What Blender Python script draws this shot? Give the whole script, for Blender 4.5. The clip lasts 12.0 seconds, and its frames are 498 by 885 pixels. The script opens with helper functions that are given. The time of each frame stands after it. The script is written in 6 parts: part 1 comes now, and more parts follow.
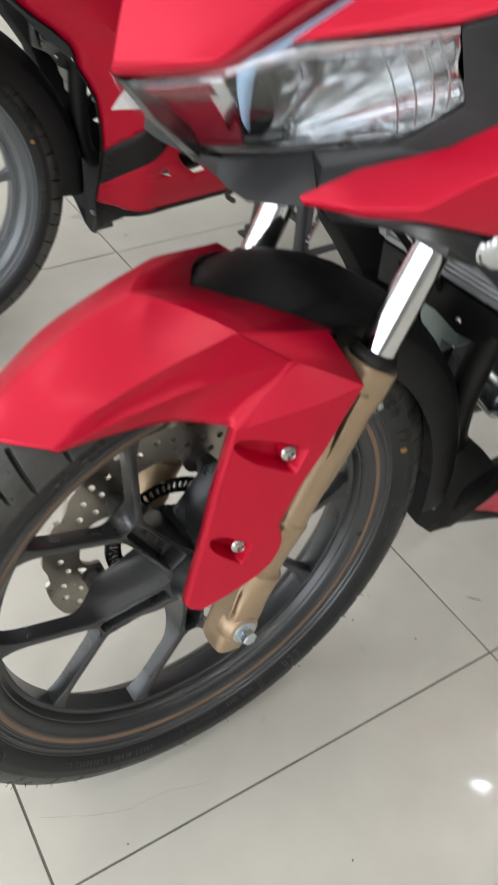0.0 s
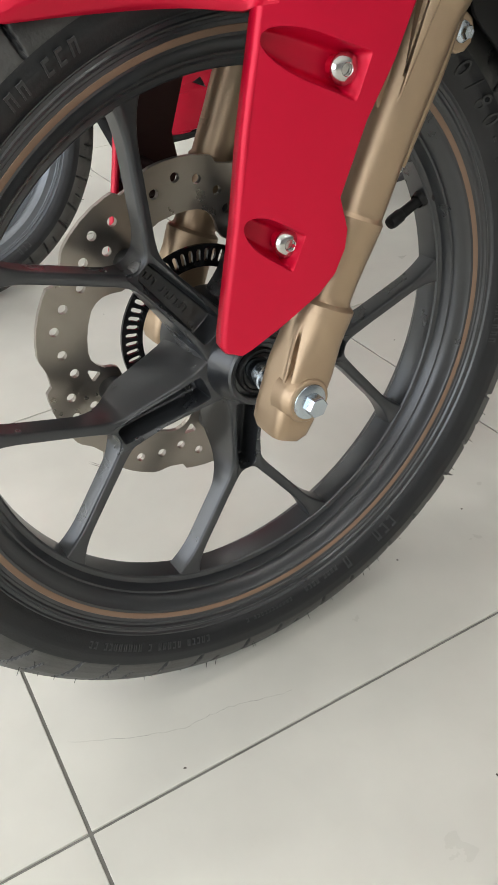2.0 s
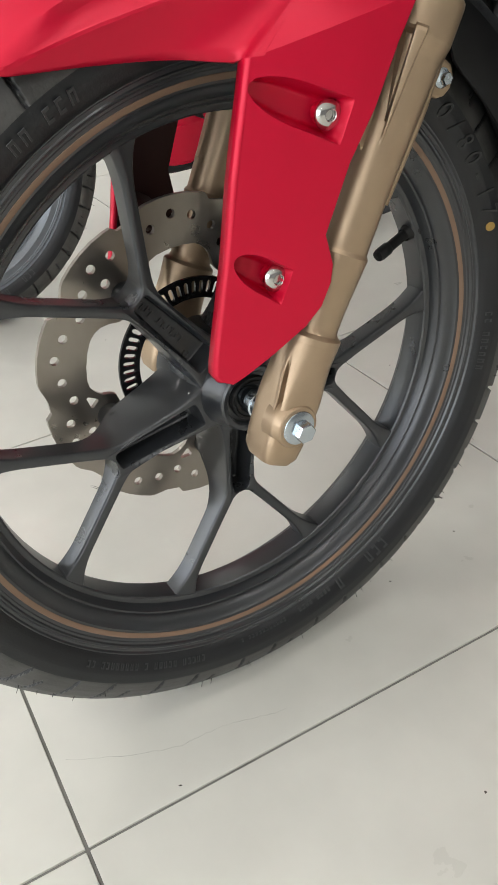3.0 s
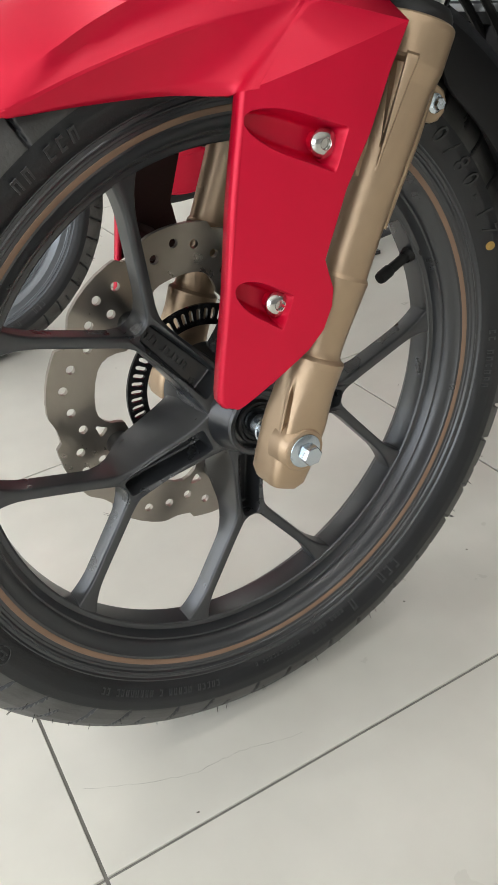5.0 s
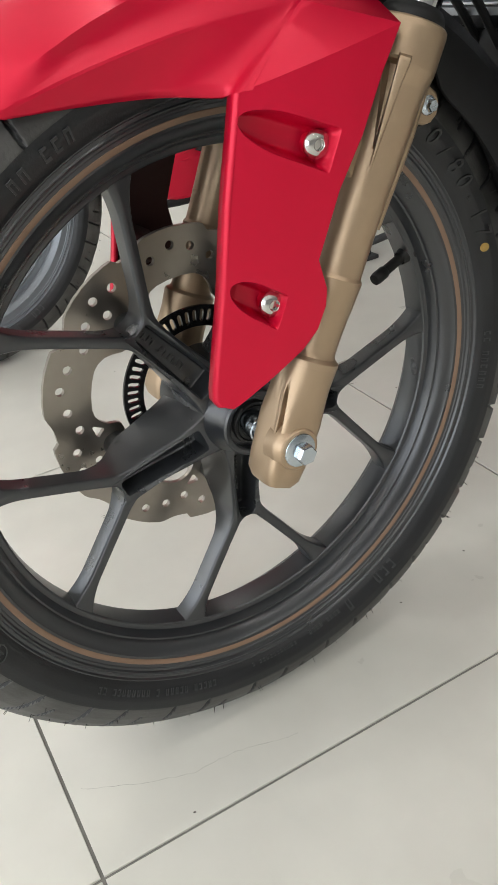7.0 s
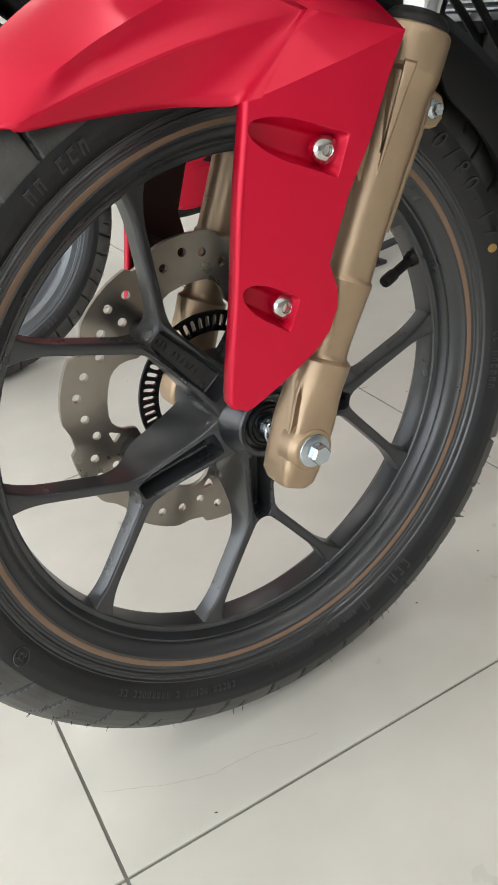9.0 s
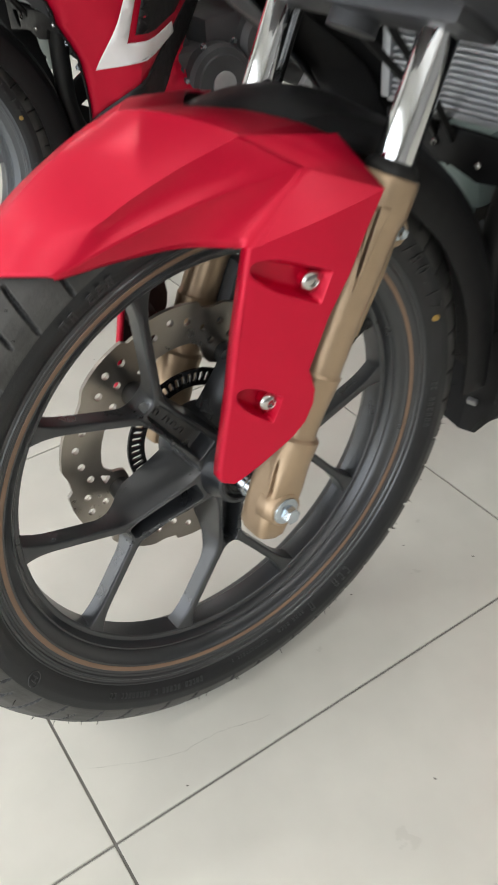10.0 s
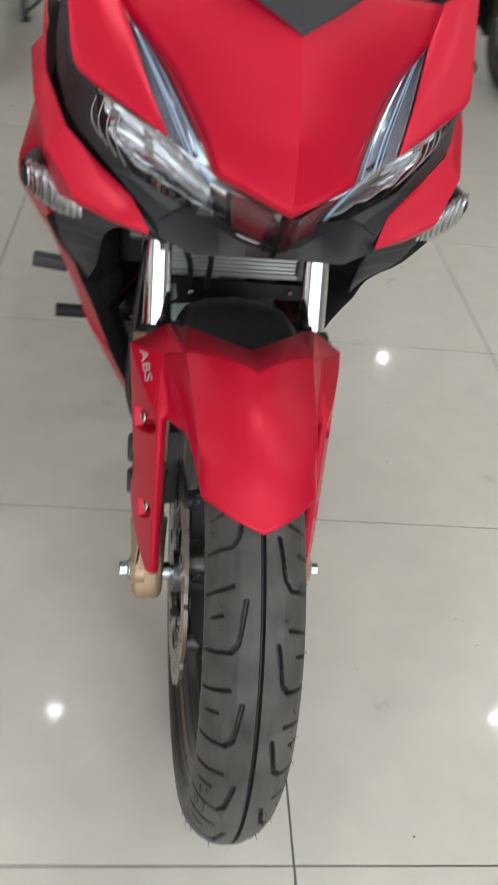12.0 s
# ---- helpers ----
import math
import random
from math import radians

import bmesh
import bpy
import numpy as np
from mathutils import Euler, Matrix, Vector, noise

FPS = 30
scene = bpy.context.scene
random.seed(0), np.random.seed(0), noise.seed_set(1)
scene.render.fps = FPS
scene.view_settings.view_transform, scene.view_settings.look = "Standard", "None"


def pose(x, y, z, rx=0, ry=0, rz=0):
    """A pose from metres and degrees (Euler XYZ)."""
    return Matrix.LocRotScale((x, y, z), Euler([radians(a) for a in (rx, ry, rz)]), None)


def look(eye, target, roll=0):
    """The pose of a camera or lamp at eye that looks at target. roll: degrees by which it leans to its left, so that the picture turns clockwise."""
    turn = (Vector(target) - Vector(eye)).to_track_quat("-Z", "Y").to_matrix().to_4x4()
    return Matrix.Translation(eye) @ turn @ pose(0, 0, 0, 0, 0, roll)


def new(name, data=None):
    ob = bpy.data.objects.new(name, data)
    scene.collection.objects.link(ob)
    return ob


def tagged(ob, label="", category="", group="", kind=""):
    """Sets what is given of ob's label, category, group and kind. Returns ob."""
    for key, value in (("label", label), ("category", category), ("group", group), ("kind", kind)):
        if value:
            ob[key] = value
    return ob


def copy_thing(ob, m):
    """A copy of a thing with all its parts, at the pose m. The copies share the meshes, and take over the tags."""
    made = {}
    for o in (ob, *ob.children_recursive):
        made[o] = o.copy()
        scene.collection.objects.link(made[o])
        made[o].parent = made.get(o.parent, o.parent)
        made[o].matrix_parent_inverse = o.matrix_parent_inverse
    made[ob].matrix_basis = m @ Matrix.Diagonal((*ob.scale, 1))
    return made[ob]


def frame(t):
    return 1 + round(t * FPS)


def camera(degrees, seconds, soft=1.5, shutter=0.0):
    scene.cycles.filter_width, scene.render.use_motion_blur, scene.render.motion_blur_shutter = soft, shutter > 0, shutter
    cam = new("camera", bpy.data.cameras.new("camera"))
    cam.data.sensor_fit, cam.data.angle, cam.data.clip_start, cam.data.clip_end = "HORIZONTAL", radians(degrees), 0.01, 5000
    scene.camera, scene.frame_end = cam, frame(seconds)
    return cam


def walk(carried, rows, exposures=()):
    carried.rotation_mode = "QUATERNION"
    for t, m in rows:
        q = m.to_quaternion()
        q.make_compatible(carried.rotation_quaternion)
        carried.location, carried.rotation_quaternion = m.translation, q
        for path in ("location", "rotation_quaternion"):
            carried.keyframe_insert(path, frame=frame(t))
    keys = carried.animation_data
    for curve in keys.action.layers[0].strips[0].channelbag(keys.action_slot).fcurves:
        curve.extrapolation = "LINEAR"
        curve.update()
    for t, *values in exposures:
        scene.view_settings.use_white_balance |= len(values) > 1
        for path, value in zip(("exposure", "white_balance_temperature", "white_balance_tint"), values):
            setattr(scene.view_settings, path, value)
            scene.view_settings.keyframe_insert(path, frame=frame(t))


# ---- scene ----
cam = camera(33.6, 12.0, 0.6, 0.42)
PATH = [
    (0, (0.36, -0.032, 0.914), (-0.898, 0.785, -0.409), 3.3),
    (0.3, (0.35, -0.031, 0.833), (-0.844, 0.824, -0.524), 1.6),
    (0.5, (0.351, -0.014, 0.751), (-0.845, 0.831, -0.611), -0.3),
    (0.6, (0.365, -0.016, 0.722), (-0.858, 0.856, -0.598), -0.2),
    (0.8, (0.357, -0.014, 0.672), (-0.891, 0.906, -0.591), 0.2),
    (1, (0.359, -0.013, 0.624), (-0.966, 0.864, -0.591), -0.9),
    (1.2, (0.368, -0.013, 0.594), (-1.016, 0.806, -0.593), -1.8),
    (1.5, (0.37, -0.017, 0.59), (-1.052, 0.772, -0.574), -3.2),
    (2, (0.375, -0.019, 0.582), (-1.098, 0.699, -0.564), -5.8),
    (2.5, (0.382, -0.017, 0.583), (-1.1, 0.698, -0.554), -5.9),
    (3, (0.394, -0.019, 0.595), (-1.108, 0.709, -0.506), -5.9),
    (5, (0.4, -0.016, 0.598), (-1.143, 0.7, -0.453), -8.0),
    (5.5, (0.4, -0.018, 0.595), (-1.148, 0.7, -0.448), -7.9),
    (6, (0.399, -0.017, 0.595), (-1.148, 0.701, -0.449), -7.9),
    (6.5, (0.4, -0.016, 0.594), (-1.145, 0.705, -0.451), -7.8),
    (8.5, (0.428, -0.015, 0.605), (-1.146, 0.693, -0.406), -9.5),
    (9, (0.414, -0.023, 0.596), (-1.158, 0.682, -0.42), -9.5),
    (9.5, (0.401, -0.043, 0.601), (-1.166, 0.651, -0.431), -9.1),
    (9.6, (0.376, -0.071, 0.645), (-1.107, 0.713, -0.445), -6.7),
    (9.7, (0.389, -0.064, 0.667), (-1.13, 0.669, -0.407), -6.5),
    (9.8, (0.362, -0.094, 0.702), (-1.056, 0.747, -0.430), -5.1),
    (9.9, (0.382, -0.089, 0.746), (-0.954, 0.772, -0.467), -3.4),
    (10, (0.405, -0.061, 0.761), (-0.947, 0.74, -0.475), -4.6),
    (10.1, (0.427, -0.079, 0.804), (-0.874, 0.764, -0.461), -3.4),
    (10.3, (0.439, -0.117, 0.901), (-0.779, 0.762, -0.42), -1.6),
    (10.4, (0.444, -0.148, 0.932), (-0.744, 0.769, -0.390), -0.3),
    (10.5, (0.437, -0.183, 0.962), (-0.669, 0.816, -0.371), 1.7),
    (10.6, (0.419, -0.250, 0.977), (-0.592, 0.883, -0.325), 3.5),
    (10.7, (0.389, -0.297, 0.99), (-0.499, 0.936, -0.31), 5.7),
    (10.8, (0.364, -0.345, 0.998), (-0.452, 0.949, -0.290), 4.1),
    (10.9, (0.313, -0.378, 1.015), (-0.440, 0.909, -0.318), 4.6),
    (11, (0.286, -0.427, 1.034), (-0.446, 0.867, -0.303), 5.1),
    (11.2, (0.200, -0.466, 1.038), (-0.443, 0.884, -0.290), 6.2),
    (11.3, (0.148, -0.467, 1.024), (-0.397, 0.936, -0.293), 6.7),
    (11.4, (0.077, -0.474, 1.003), (-0.331, 0.983, -0.306), 7.2),
    (11.5, (0.012, -0.47, 0.989), (-0.235, 1.04, -0.299), 7.5),
    (11.7, (-0.098, -0.46, 0.996), (-0.126, 1.05, -0.315), 7.6),
    (12, (-0.204, -0.439, 1.02), (0.033, 1.097, -0.239), 9.0),
]
walk(cam, [(t, look(eye, target, roll)) for t, eye, target, roll in PATH], [(0.0, 0.0), (0.5, -0.03), (1.2, 0.1), (2.0, 0.14), (9.4, 0.14), (10.5, 0.02), (12.0, -0.22)])

# ---- world and light ----
sky_world = bpy.data.worlds.new("overcast_day")
sky_world.use_nodes = True
scene.world = sky_world
wn = sky_world.node_tree.nodes
sky = wn.new("ShaderNodeTexSky")
sky.sky_type, sky.sun_disc, sky.sun_elevation, sky.sun_rotation = "NISHITA", False, radians(50), radians(200)
wn["Background"].inputs["Strength"].default_value = 0.12
sky_world.node_tree.links.new(sky.outputs[0], wn["Background"].inputs["Color"])

sun_data = bpy.data.lights.new("sun", "SUN")
sun_data.energy, sun_data.angle, sun_data.color = 0.8, radians(12), (1.0, 0.97, 0.93)
sun = new("sun", sun_data)
sun.matrix_world = look((2, -12, 14), (0, 0, 0))

window_data = bpy.data.lights.new("shopfront_daylight", "AREA")
window_data.shape, window_data.size, window_data.size_y = "RECTANGLE", 8.4, 2.5
window_data.energy, window_data.color = 195.0, (0.97, 0.985, 1.0)
window_light = new("shopfront_daylight", window_data)
window_light.matrix_world = look((0.6, -3.6, 1.45), (0.6, 0, 1.2))
scene.view_settings.exposure = 0.15


# ---- materials ----
def material(name, color, rough=0.5, metal=0.0, grain=0.0, scale=60.0, bump=0.0, bump_scale=200.0, wear=0.0, coat=0.0, spec=0.5, rand=0.0, world=False, coat_rough=0.12):
    """A surface with colour mottling at two sizes, uneven gloss and fine relief."""
    m = bpy.data.materials.new(name)
    m.use_nodes = True
    nt = m.node_tree
    b = nt.nodes["Principled BSDF"]
    b.inputs["Metallic"].default_value = metal
    b.inputs["Specular IOR Level"].default_value = spec
    b.inputs["Coat Weight"].default_value = coat
    b.inputs["Coat Roughness"].default_value = coat_rough
    tc = nt.nodes.new("ShaderNodeTexCoord")
    fine = nt.nodes.new("ShaderNodeTexNoise")
    fine.inputs["Scale"].default_value, fine.inputs["Detail"].default_value = scale, 5
    big = nt.nodes.new("ShaderNodeTexNoise")
    big.inputs["Scale"].default_value, big.inputs["Detail"].default_value = scale / 9, 4
    place = nt.nodes.new("ShaderNodeNewGeometry").outputs["Position"] if world else tc.outputs["Object"]
    for n in (fine, big):
        nt.links.new(place, n.inputs["Vector"])
    add = nt.nodes.new("ShaderNodeMath")
    add.operation = "ADD"
    nt.links.new(fine.outputs[0], add.inputs[0])
    nt.links.new(big.outputs[0], add.inputs[1])
    span = nt.nodes.new("ShaderNodeMapRange")
    span.clamp = False
    span.inputs[1].default_value, span.inputs[2].default_value = 0.7, 1.3
    span.inputs[3].default_value, span.inputs[4].default_value = 1 - grain, 1 + grain
    nt.links.new(add.outputs[0], span.inputs[0])
    factor = span.outputs[0]
    if rand:
        info = nt.nodes.new("ShaderNodeObjectInfo")
        r = nt.nodes.new("ShaderNodeMapRange")
        r.inputs[3].default_value, r.inputs[4].default_value = 1 - rand, 1 + rand
        nt.links.new(info.outputs["Random"], r.inputs[0])
        mul = nt.nodes.new("ShaderNodeMath")
        mul.operation = "MULTIPLY"
        nt.links.new(r.outputs[0], mul.inputs[0])
        nt.links.new(factor, mul.inputs[1])
        factor = mul.outputs[0]
    tint = nt.nodes.new("ShaderNodeVectorMath")
    tint.operation = "SCALE"
    tint.inputs[0].default_value = color
    nt.links.new(factor, tint.inputs["Scale"])
    nt.links.new(tint.outputs[0], b.inputs["Base Color"])
    gloss = nt.nodes.new("ShaderNodeMapRange")
    gloss.clamp = False
    gloss.inputs[1].default_value, gloss.inputs[2].default_value = 0.7, 1.3
    gloss.inputs[3].default_value, gloss.inputs[4].default_value = max(0.02, rough - wear), min(1, rough + wear)
    nt.links.new(add.outputs[0], gloss.inputs[0])
    nt.links.new(gloss.outputs[0], b.inputs["Roughness"])
    if bump:
        rough_noise = nt.nodes.new("ShaderNodeTexNoise")
        rough_noise.inputs["Scale"].default_value, rough_noise.inputs["Detail"].default_value = bump_scale, 3
        nt.links.new(tc.outputs["Object"], rough_noise.inputs["Vector"])
        bm_node = nt.nodes.new("ShaderNodeBump")
        bm_node.inputs["Strength"].default_value, bm_node.inputs["Distance"].default_value = bump, 0.001
        nt.links.new(rough_noise.outputs[0], bm_node.inputs["Height"])
        nt.links.new(bm_node.outputs[0], b.inputs["Normal"])
    return m


RED = material("satin_red_paint", (0.52, 0.0018, 0.028), 0.36, 0.3, 0.03, 30, 0.02, 900, 0.02, spec=0.28, coat=0.14, coat_rough=0.26)
RED_DARK = material("red_plastic", (0.3, 0.003, 0.014), 0.5, 0.1, 0.04, 30, 0.04, 900, 0.03)
BLACK = material("textured_black_plastic", (0.007, 0.007, 0.0075), 0.5, 0.0, 0.12, 80, 0.15, 1400, 0.08, spec=0.3)
GLOSS_BLACK = material("glossy_black_plastic", (0.012, 0.012, 0.013), 0.12, 0.0, 0.05, 40, 0.0, 400, 0.04)
GREY_PLASTIC = material("charcoal_plastic", (0.024, 0.0255, 0.028), 0.46, 0.0, 0.08, 60, 0.1, 1500, 0.06, spec=0.35)
WHEEL = material("satin_black_wheel_paint", (0.028, 0.0305, 0.034), 0.29, 0.3, 0.06, 40, 0.03, 1500, 0.02, spec=1.0)
RUBBER = material("tyre_rubber", (0.0115, 0.0125, 0.0138), 0.42, 0.0, 0.22, 45, 0.12, 600, 0.08, spec=0.4)
TREAD = material("dusty_tread_rubber", (0.07, 0.069, 0.065), 0.52, 0.0, 0.5, 28, 0.2, 500, 0.1, spec=0.25)
RUBBER_SOFT = material("black_rubber", (0.009, 0.009, 0.009), 0.5, 0.0, 0.1, 60, 0.05, 600, 0.05, spec=0.35)
GOLD = material("gold_fork_paint", (0.385, 0.28, 0.182), 0.35, 0.6, 0.04, 90, 0.1, 2500, 0.03)
STRIPE = material("bronze_pinstripe", (0.215, 0.135, 0.088), 0.5, 0.1, 0.05, 80)
CHROME = material("polished_chrome", (0.74, 0.75, 0.76), 0.08, 1.0, 0.02, 20, 0.0, 400, 0.02)
ZINC = material("zinc_plated_steel", (0.5, 0.56, 0.61), 0.22, 1.0, 0.08, 120, 0.05, 500, 0.08)
SCREW_STEEL = material("polished_screw_steel", (0.5, 0.49, 0.47), 0.16, 1.0, 0.06, 120, 0.0, 500, 0.05)
STEEL = material("brushed_disc_steel", (0.33, 0.3, 0.265), 0.3, 0.92, 0.04, 100, 0.0, 1200, 0.03)
ALLOY = material("cast_alloy", (0.42, 0.43, 0.44), 0.45, 0.8, 0.08, 90, 0.15, 500, 0.08)
ENGINE = material("dark_engine_casting", (0.06, 0.062, 0.065), 0.5, 0.4, 0.1, 90, 0.2, 500, 0.08)
GREY_METAL = material("silver_grey_paint", (0.34, 0.35, 0.36), 0.42, 0.5, 0.05, 60, 0.05, 700, 0.05)
WHITE_DECAL = material("white_decal", (0.72, 0.72, 0.71), 0.45, 0.0, 0.04, 50)
SILVER_DECAL = material("silver_decal", (0.52, 0.5, 0.48), 0.4, 0.3, 0.04, 50)
YELLOW = material("yellow_paint_dot", (0.36, 0.22, 0.05), 0.6, 0.0, 0.15, 300)
GROUT = material("grey_grout", (0.19, 0.185, 0.17), 0.85, 0.0, 0.2, 40, 0.2, 300)
TILE = material("polished_porcelain_tile", (0.612, 0.602, 0.545), 0.3, 0.0, 0.05, 16, 0.0, 40, 0.03, spec=0.45, rand=0.008, world=True, coat=0.2, coat_rough=0.055)
WALL = material("white_wall_paint", (0.74, 0.74, 0.72), 0.7, 0.0, 0.03, 5, 0.05, 200)
WALL_GREY = material("grey_wall_paint", (0.5, 0.5, 0.505), 0.7, 0.0, 0.03, 5, 0.05, 200)
CEILING = material("white_ceiling_board", (0.78, 0.78, 0.77), 0.8, 0.0, 0.02, 5, 0.03, 200)
FRAME_ALU = material("anodised_aluminium", (0.45, 0.46, 0.47), 0.35, 0.9, 0.05, 60)
DIRT = material("dark_dirt", (0.07, 0.06, 0.05), 0.9, 0.0, 0.3, 200)
ORANGE_PAINT = material("orange_decal", (0.6, 0.2, 0.03), 0.45, 0.0, 0.04, 50)


def glass(name, color=(1, 1, 1), rough=0.03):
    m = bpy.data.materials.new(name)
    m.use_nodes = True
    b = m.node_tree.nodes["Principled BSDF"]
    b.inputs["Base Color"].default_value = (*color, 1)
    b.inputs["Roughness"].default_value = rough
    b.inputs["Transmission Weight"].default_value = 1.0
    b.inputs["IOR"].default_value = 1.45
    return m


def thin_clear(name, color):
    """A thin clear cover: it lets light straight through and shines at its surface."""
    m = bpy.data.materials.new(name)
    m.use_nodes = True
    nt = m.node_tree
    nt.nodes.remove(nt.nodes["Principled BSDF"])
    see, shine, mix = nt.nodes.new("ShaderNodeBsdfTransparent"), nt.nodes.new("ShaderNodeBsdfGlossy"), nt.nodes.new("ShaderNodeMixShader")
    see.inputs["Color"].default_value = (*color, 1)
    shine.inputs["Roughness"].default_value = 0.03
    mix.inputs[0].default_value = 0.055
    nt.links.new(see.outputs[0], mix.inputs[1])
    nt.links.new(shine.outputs[0], mix.inputs[2])
    nt.links.new(mix.outputs[0], nt.nodes["Material Output"].inputs["Surface"])
    return m


CLEAR = thin_clear("clear_lens", (0.96, 0.97, 0.98))
PANE = glass("window_glass", (0.97, 0.98, 0.98), 0.0)


def glow(name, color, strength):
    m = bpy.data.materials.new(name)
    m.use_nodes = True
    b = m.node_tree.nodes["Principled BSDF"]
    b.inputs["Emission Color"].default_value = (*color, 1)
    b.inputs["Emission Strength"].default_value = strength
    return m


LAMP_GLOW = glow("downlight_diffuser", (1.0, 0.98, 0.95), 430.0)


# ---- mesh helpers ----
def to_mesh(name, bm, mat, sharp=32):
    bmesh.ops.recalc_face_normals(bm, faces=bm.faces[:])
    me = bpy.data.meshes.new(name)
    bm.to_mesh(me)
    bm.free()
    me.materials.append(mat)
    me.shade_smooth()
    me.set_sharp_from_angle(angle=radians(sharp))
    return me


def part(name, shape, mat, parent, label="", m=None, sharp=32):
    """Links a bmesh, or a mesh already made, as one object under a thing or a part."""
    me = shape if isinstance(shape, bpy.types.Mesh) else to_mesh(name, shape, mat, sharp)
    ob = new(name, me)
    ob.parent = parent
    if m is not None:
        ob.matrix_basis = m
    if label:
        tagged(ob, label)
    return ob


def thing(name, label, category, group="", kind="", m=None):
    ob = tagged(new(name), label, category, group, kind)
    if m is not None:
        ob.matrix_basis = m
    return ob


def grid(rows, closed_u=False, closed_v=False, bm=None, mirror=False):
    """Quads over rows of points; closed_u joins the last row to the first, closed_v each row's end to its start."""
    bm = bm or bmesh.new()
    sign = -1 if mirror else 1
    vs = [[bm.verts.new((sign * p[0], p[1], p[2])) for p in row] for row in rows]
    nu, nv = len(vs), len(vs[0])
    for i in range(nu - (0 if closed_u else 1)):
        for j in range(nv - (0 if closed_v else 1)):
            bm.faces.new((vs[i][j], vs[(i + 1) % nu][j], vs[(i + 1) % nu][(j + 1) % nv], vs[i][(j + 1) % nv]))
    return bm


def lathe(profile, steps=64, centre=(0, 0, 0), closed=False, bm=None):
    """Turns (x, r) pairs round the x axis through centre."""
    rows = []
    for k in range(steps):
        a = 2 * math.pi * k / steps
        rows.append([(centre[0] + x, centre[1] + r * math.cos(a), centre[2] + r * math.sin(a)) for x, r in profile])
    return grid(rows, closed_u=True, closed_v=closed, bm=bm)


def ring_frame(d):
    d = Vector(d).normalized()
    side = d.cross(Vector((0, 0, 1)))
    if side.length < 0.05:
        side = d.cross(Vector((1, 0, 0)))
    side.normalize()
    return d, side, side.cross(d)


def turned(a, b, profile, steps=32, bm=None):
    """A turned body along a to b; profile: (metres along, radius)."""
    a = Vector(a)
    d, s, u = ring_frame(Vector(b) - a)
    rows = [[a + d * h + (s * math.cos(2 * math.pi * k / steps) + u * math.sin(2 * math.pi * k / steps)) * max(r, 1e-5) for k in range(steps)] for h, r in profile]
    bm = grid(rows, closed_v=True, bm=bm)
    return bm


def tube(path, r, steps=12, bm=None, caps=True):
    """A round bar along a path of points."""
    pts = [Vector(p) for p in path]
    rows = []
    _, s, u = ring_frame(pts[1] - pts[0])
    for i, p in enumerate(pts):
        d = (pts[min(i + 1, len(pts) - 1)] - pts[max(i - 1, 0)]).normalized()
        s = (s - d * s.dot(d)).normalized()
        u = d.cross(s)
        rr = r[i] if isinstance(r, (list, tuple)) else r
        rows.append([p + (s * math.cos(2 * math.pi * k / steps) + u * math.sin(2 * math.pi * k / steps)) * rr for k in range(steps)])
    if caps:
        rows = [[pts[0]] * steps] + rows + [[pts[-1]] * steps]
    bm = grid(rows, closed_v=True, bm=bm)
    bmesh.ops.remove_doubles(bm, verts=bm.verts[:], dist=1e-6)
    return bm


def curve_path(points, n=8):
    """A smooth path through points (Catmull-Rom)."""
    p = [Vector(q) for q in points]
    p = [2 * p[0] - p[1]] + p + [2 * p[-1] - p[-2]]
    out = []
    for i in range(1, len(p) - 2):
        for k in range(n):
            t = k / n
            a, b, c, d = p[i - 1 : i + 3]
            out.append(0.5 * (2 * b + (c - a) * t + (2 * a - 5 * b + 4 * c - d) * t * t + (3 * b - a - 3 * c + d) * t**3))
    return out + [p[-2]]


def block(size, centre=(0, 0, 0), bevel=0.003, turn=(0, 0, 0), bm=None):
    """A box with rounded edges."""
    own = bmesh.new()
    bmesh.ops.create_cube(own, size=1.0)
    bmesh.ops.scale(own, vec=size, verts=own.verts[:])
    if bevel:
        bmesh.ops.bevel(own, geom=own.edges[:], offset=bevel, segments=2, profile=0.6, affect="EDGES")
    bmesh.ops.transform(own, matrix=pose(*centre, *turn), verts=own.verts[:])
    if bm is None:
        return own
    me = bpy.data.meshes.new("tmp")
    own.to_mesh(me)
    own.free()
    bm.from_mesh(me)
    bpy.data.meshes.remove(me)
    return bm


def join(*bms):
    bm = bmesh.new()
    for b in bms:
        me = bpy.data.meshes.new("tmp")
        b.to_mesh(me)
        b.free()
        bm.from_mesh(me)
        bpy.data.meshes.remove(me)
    return bm


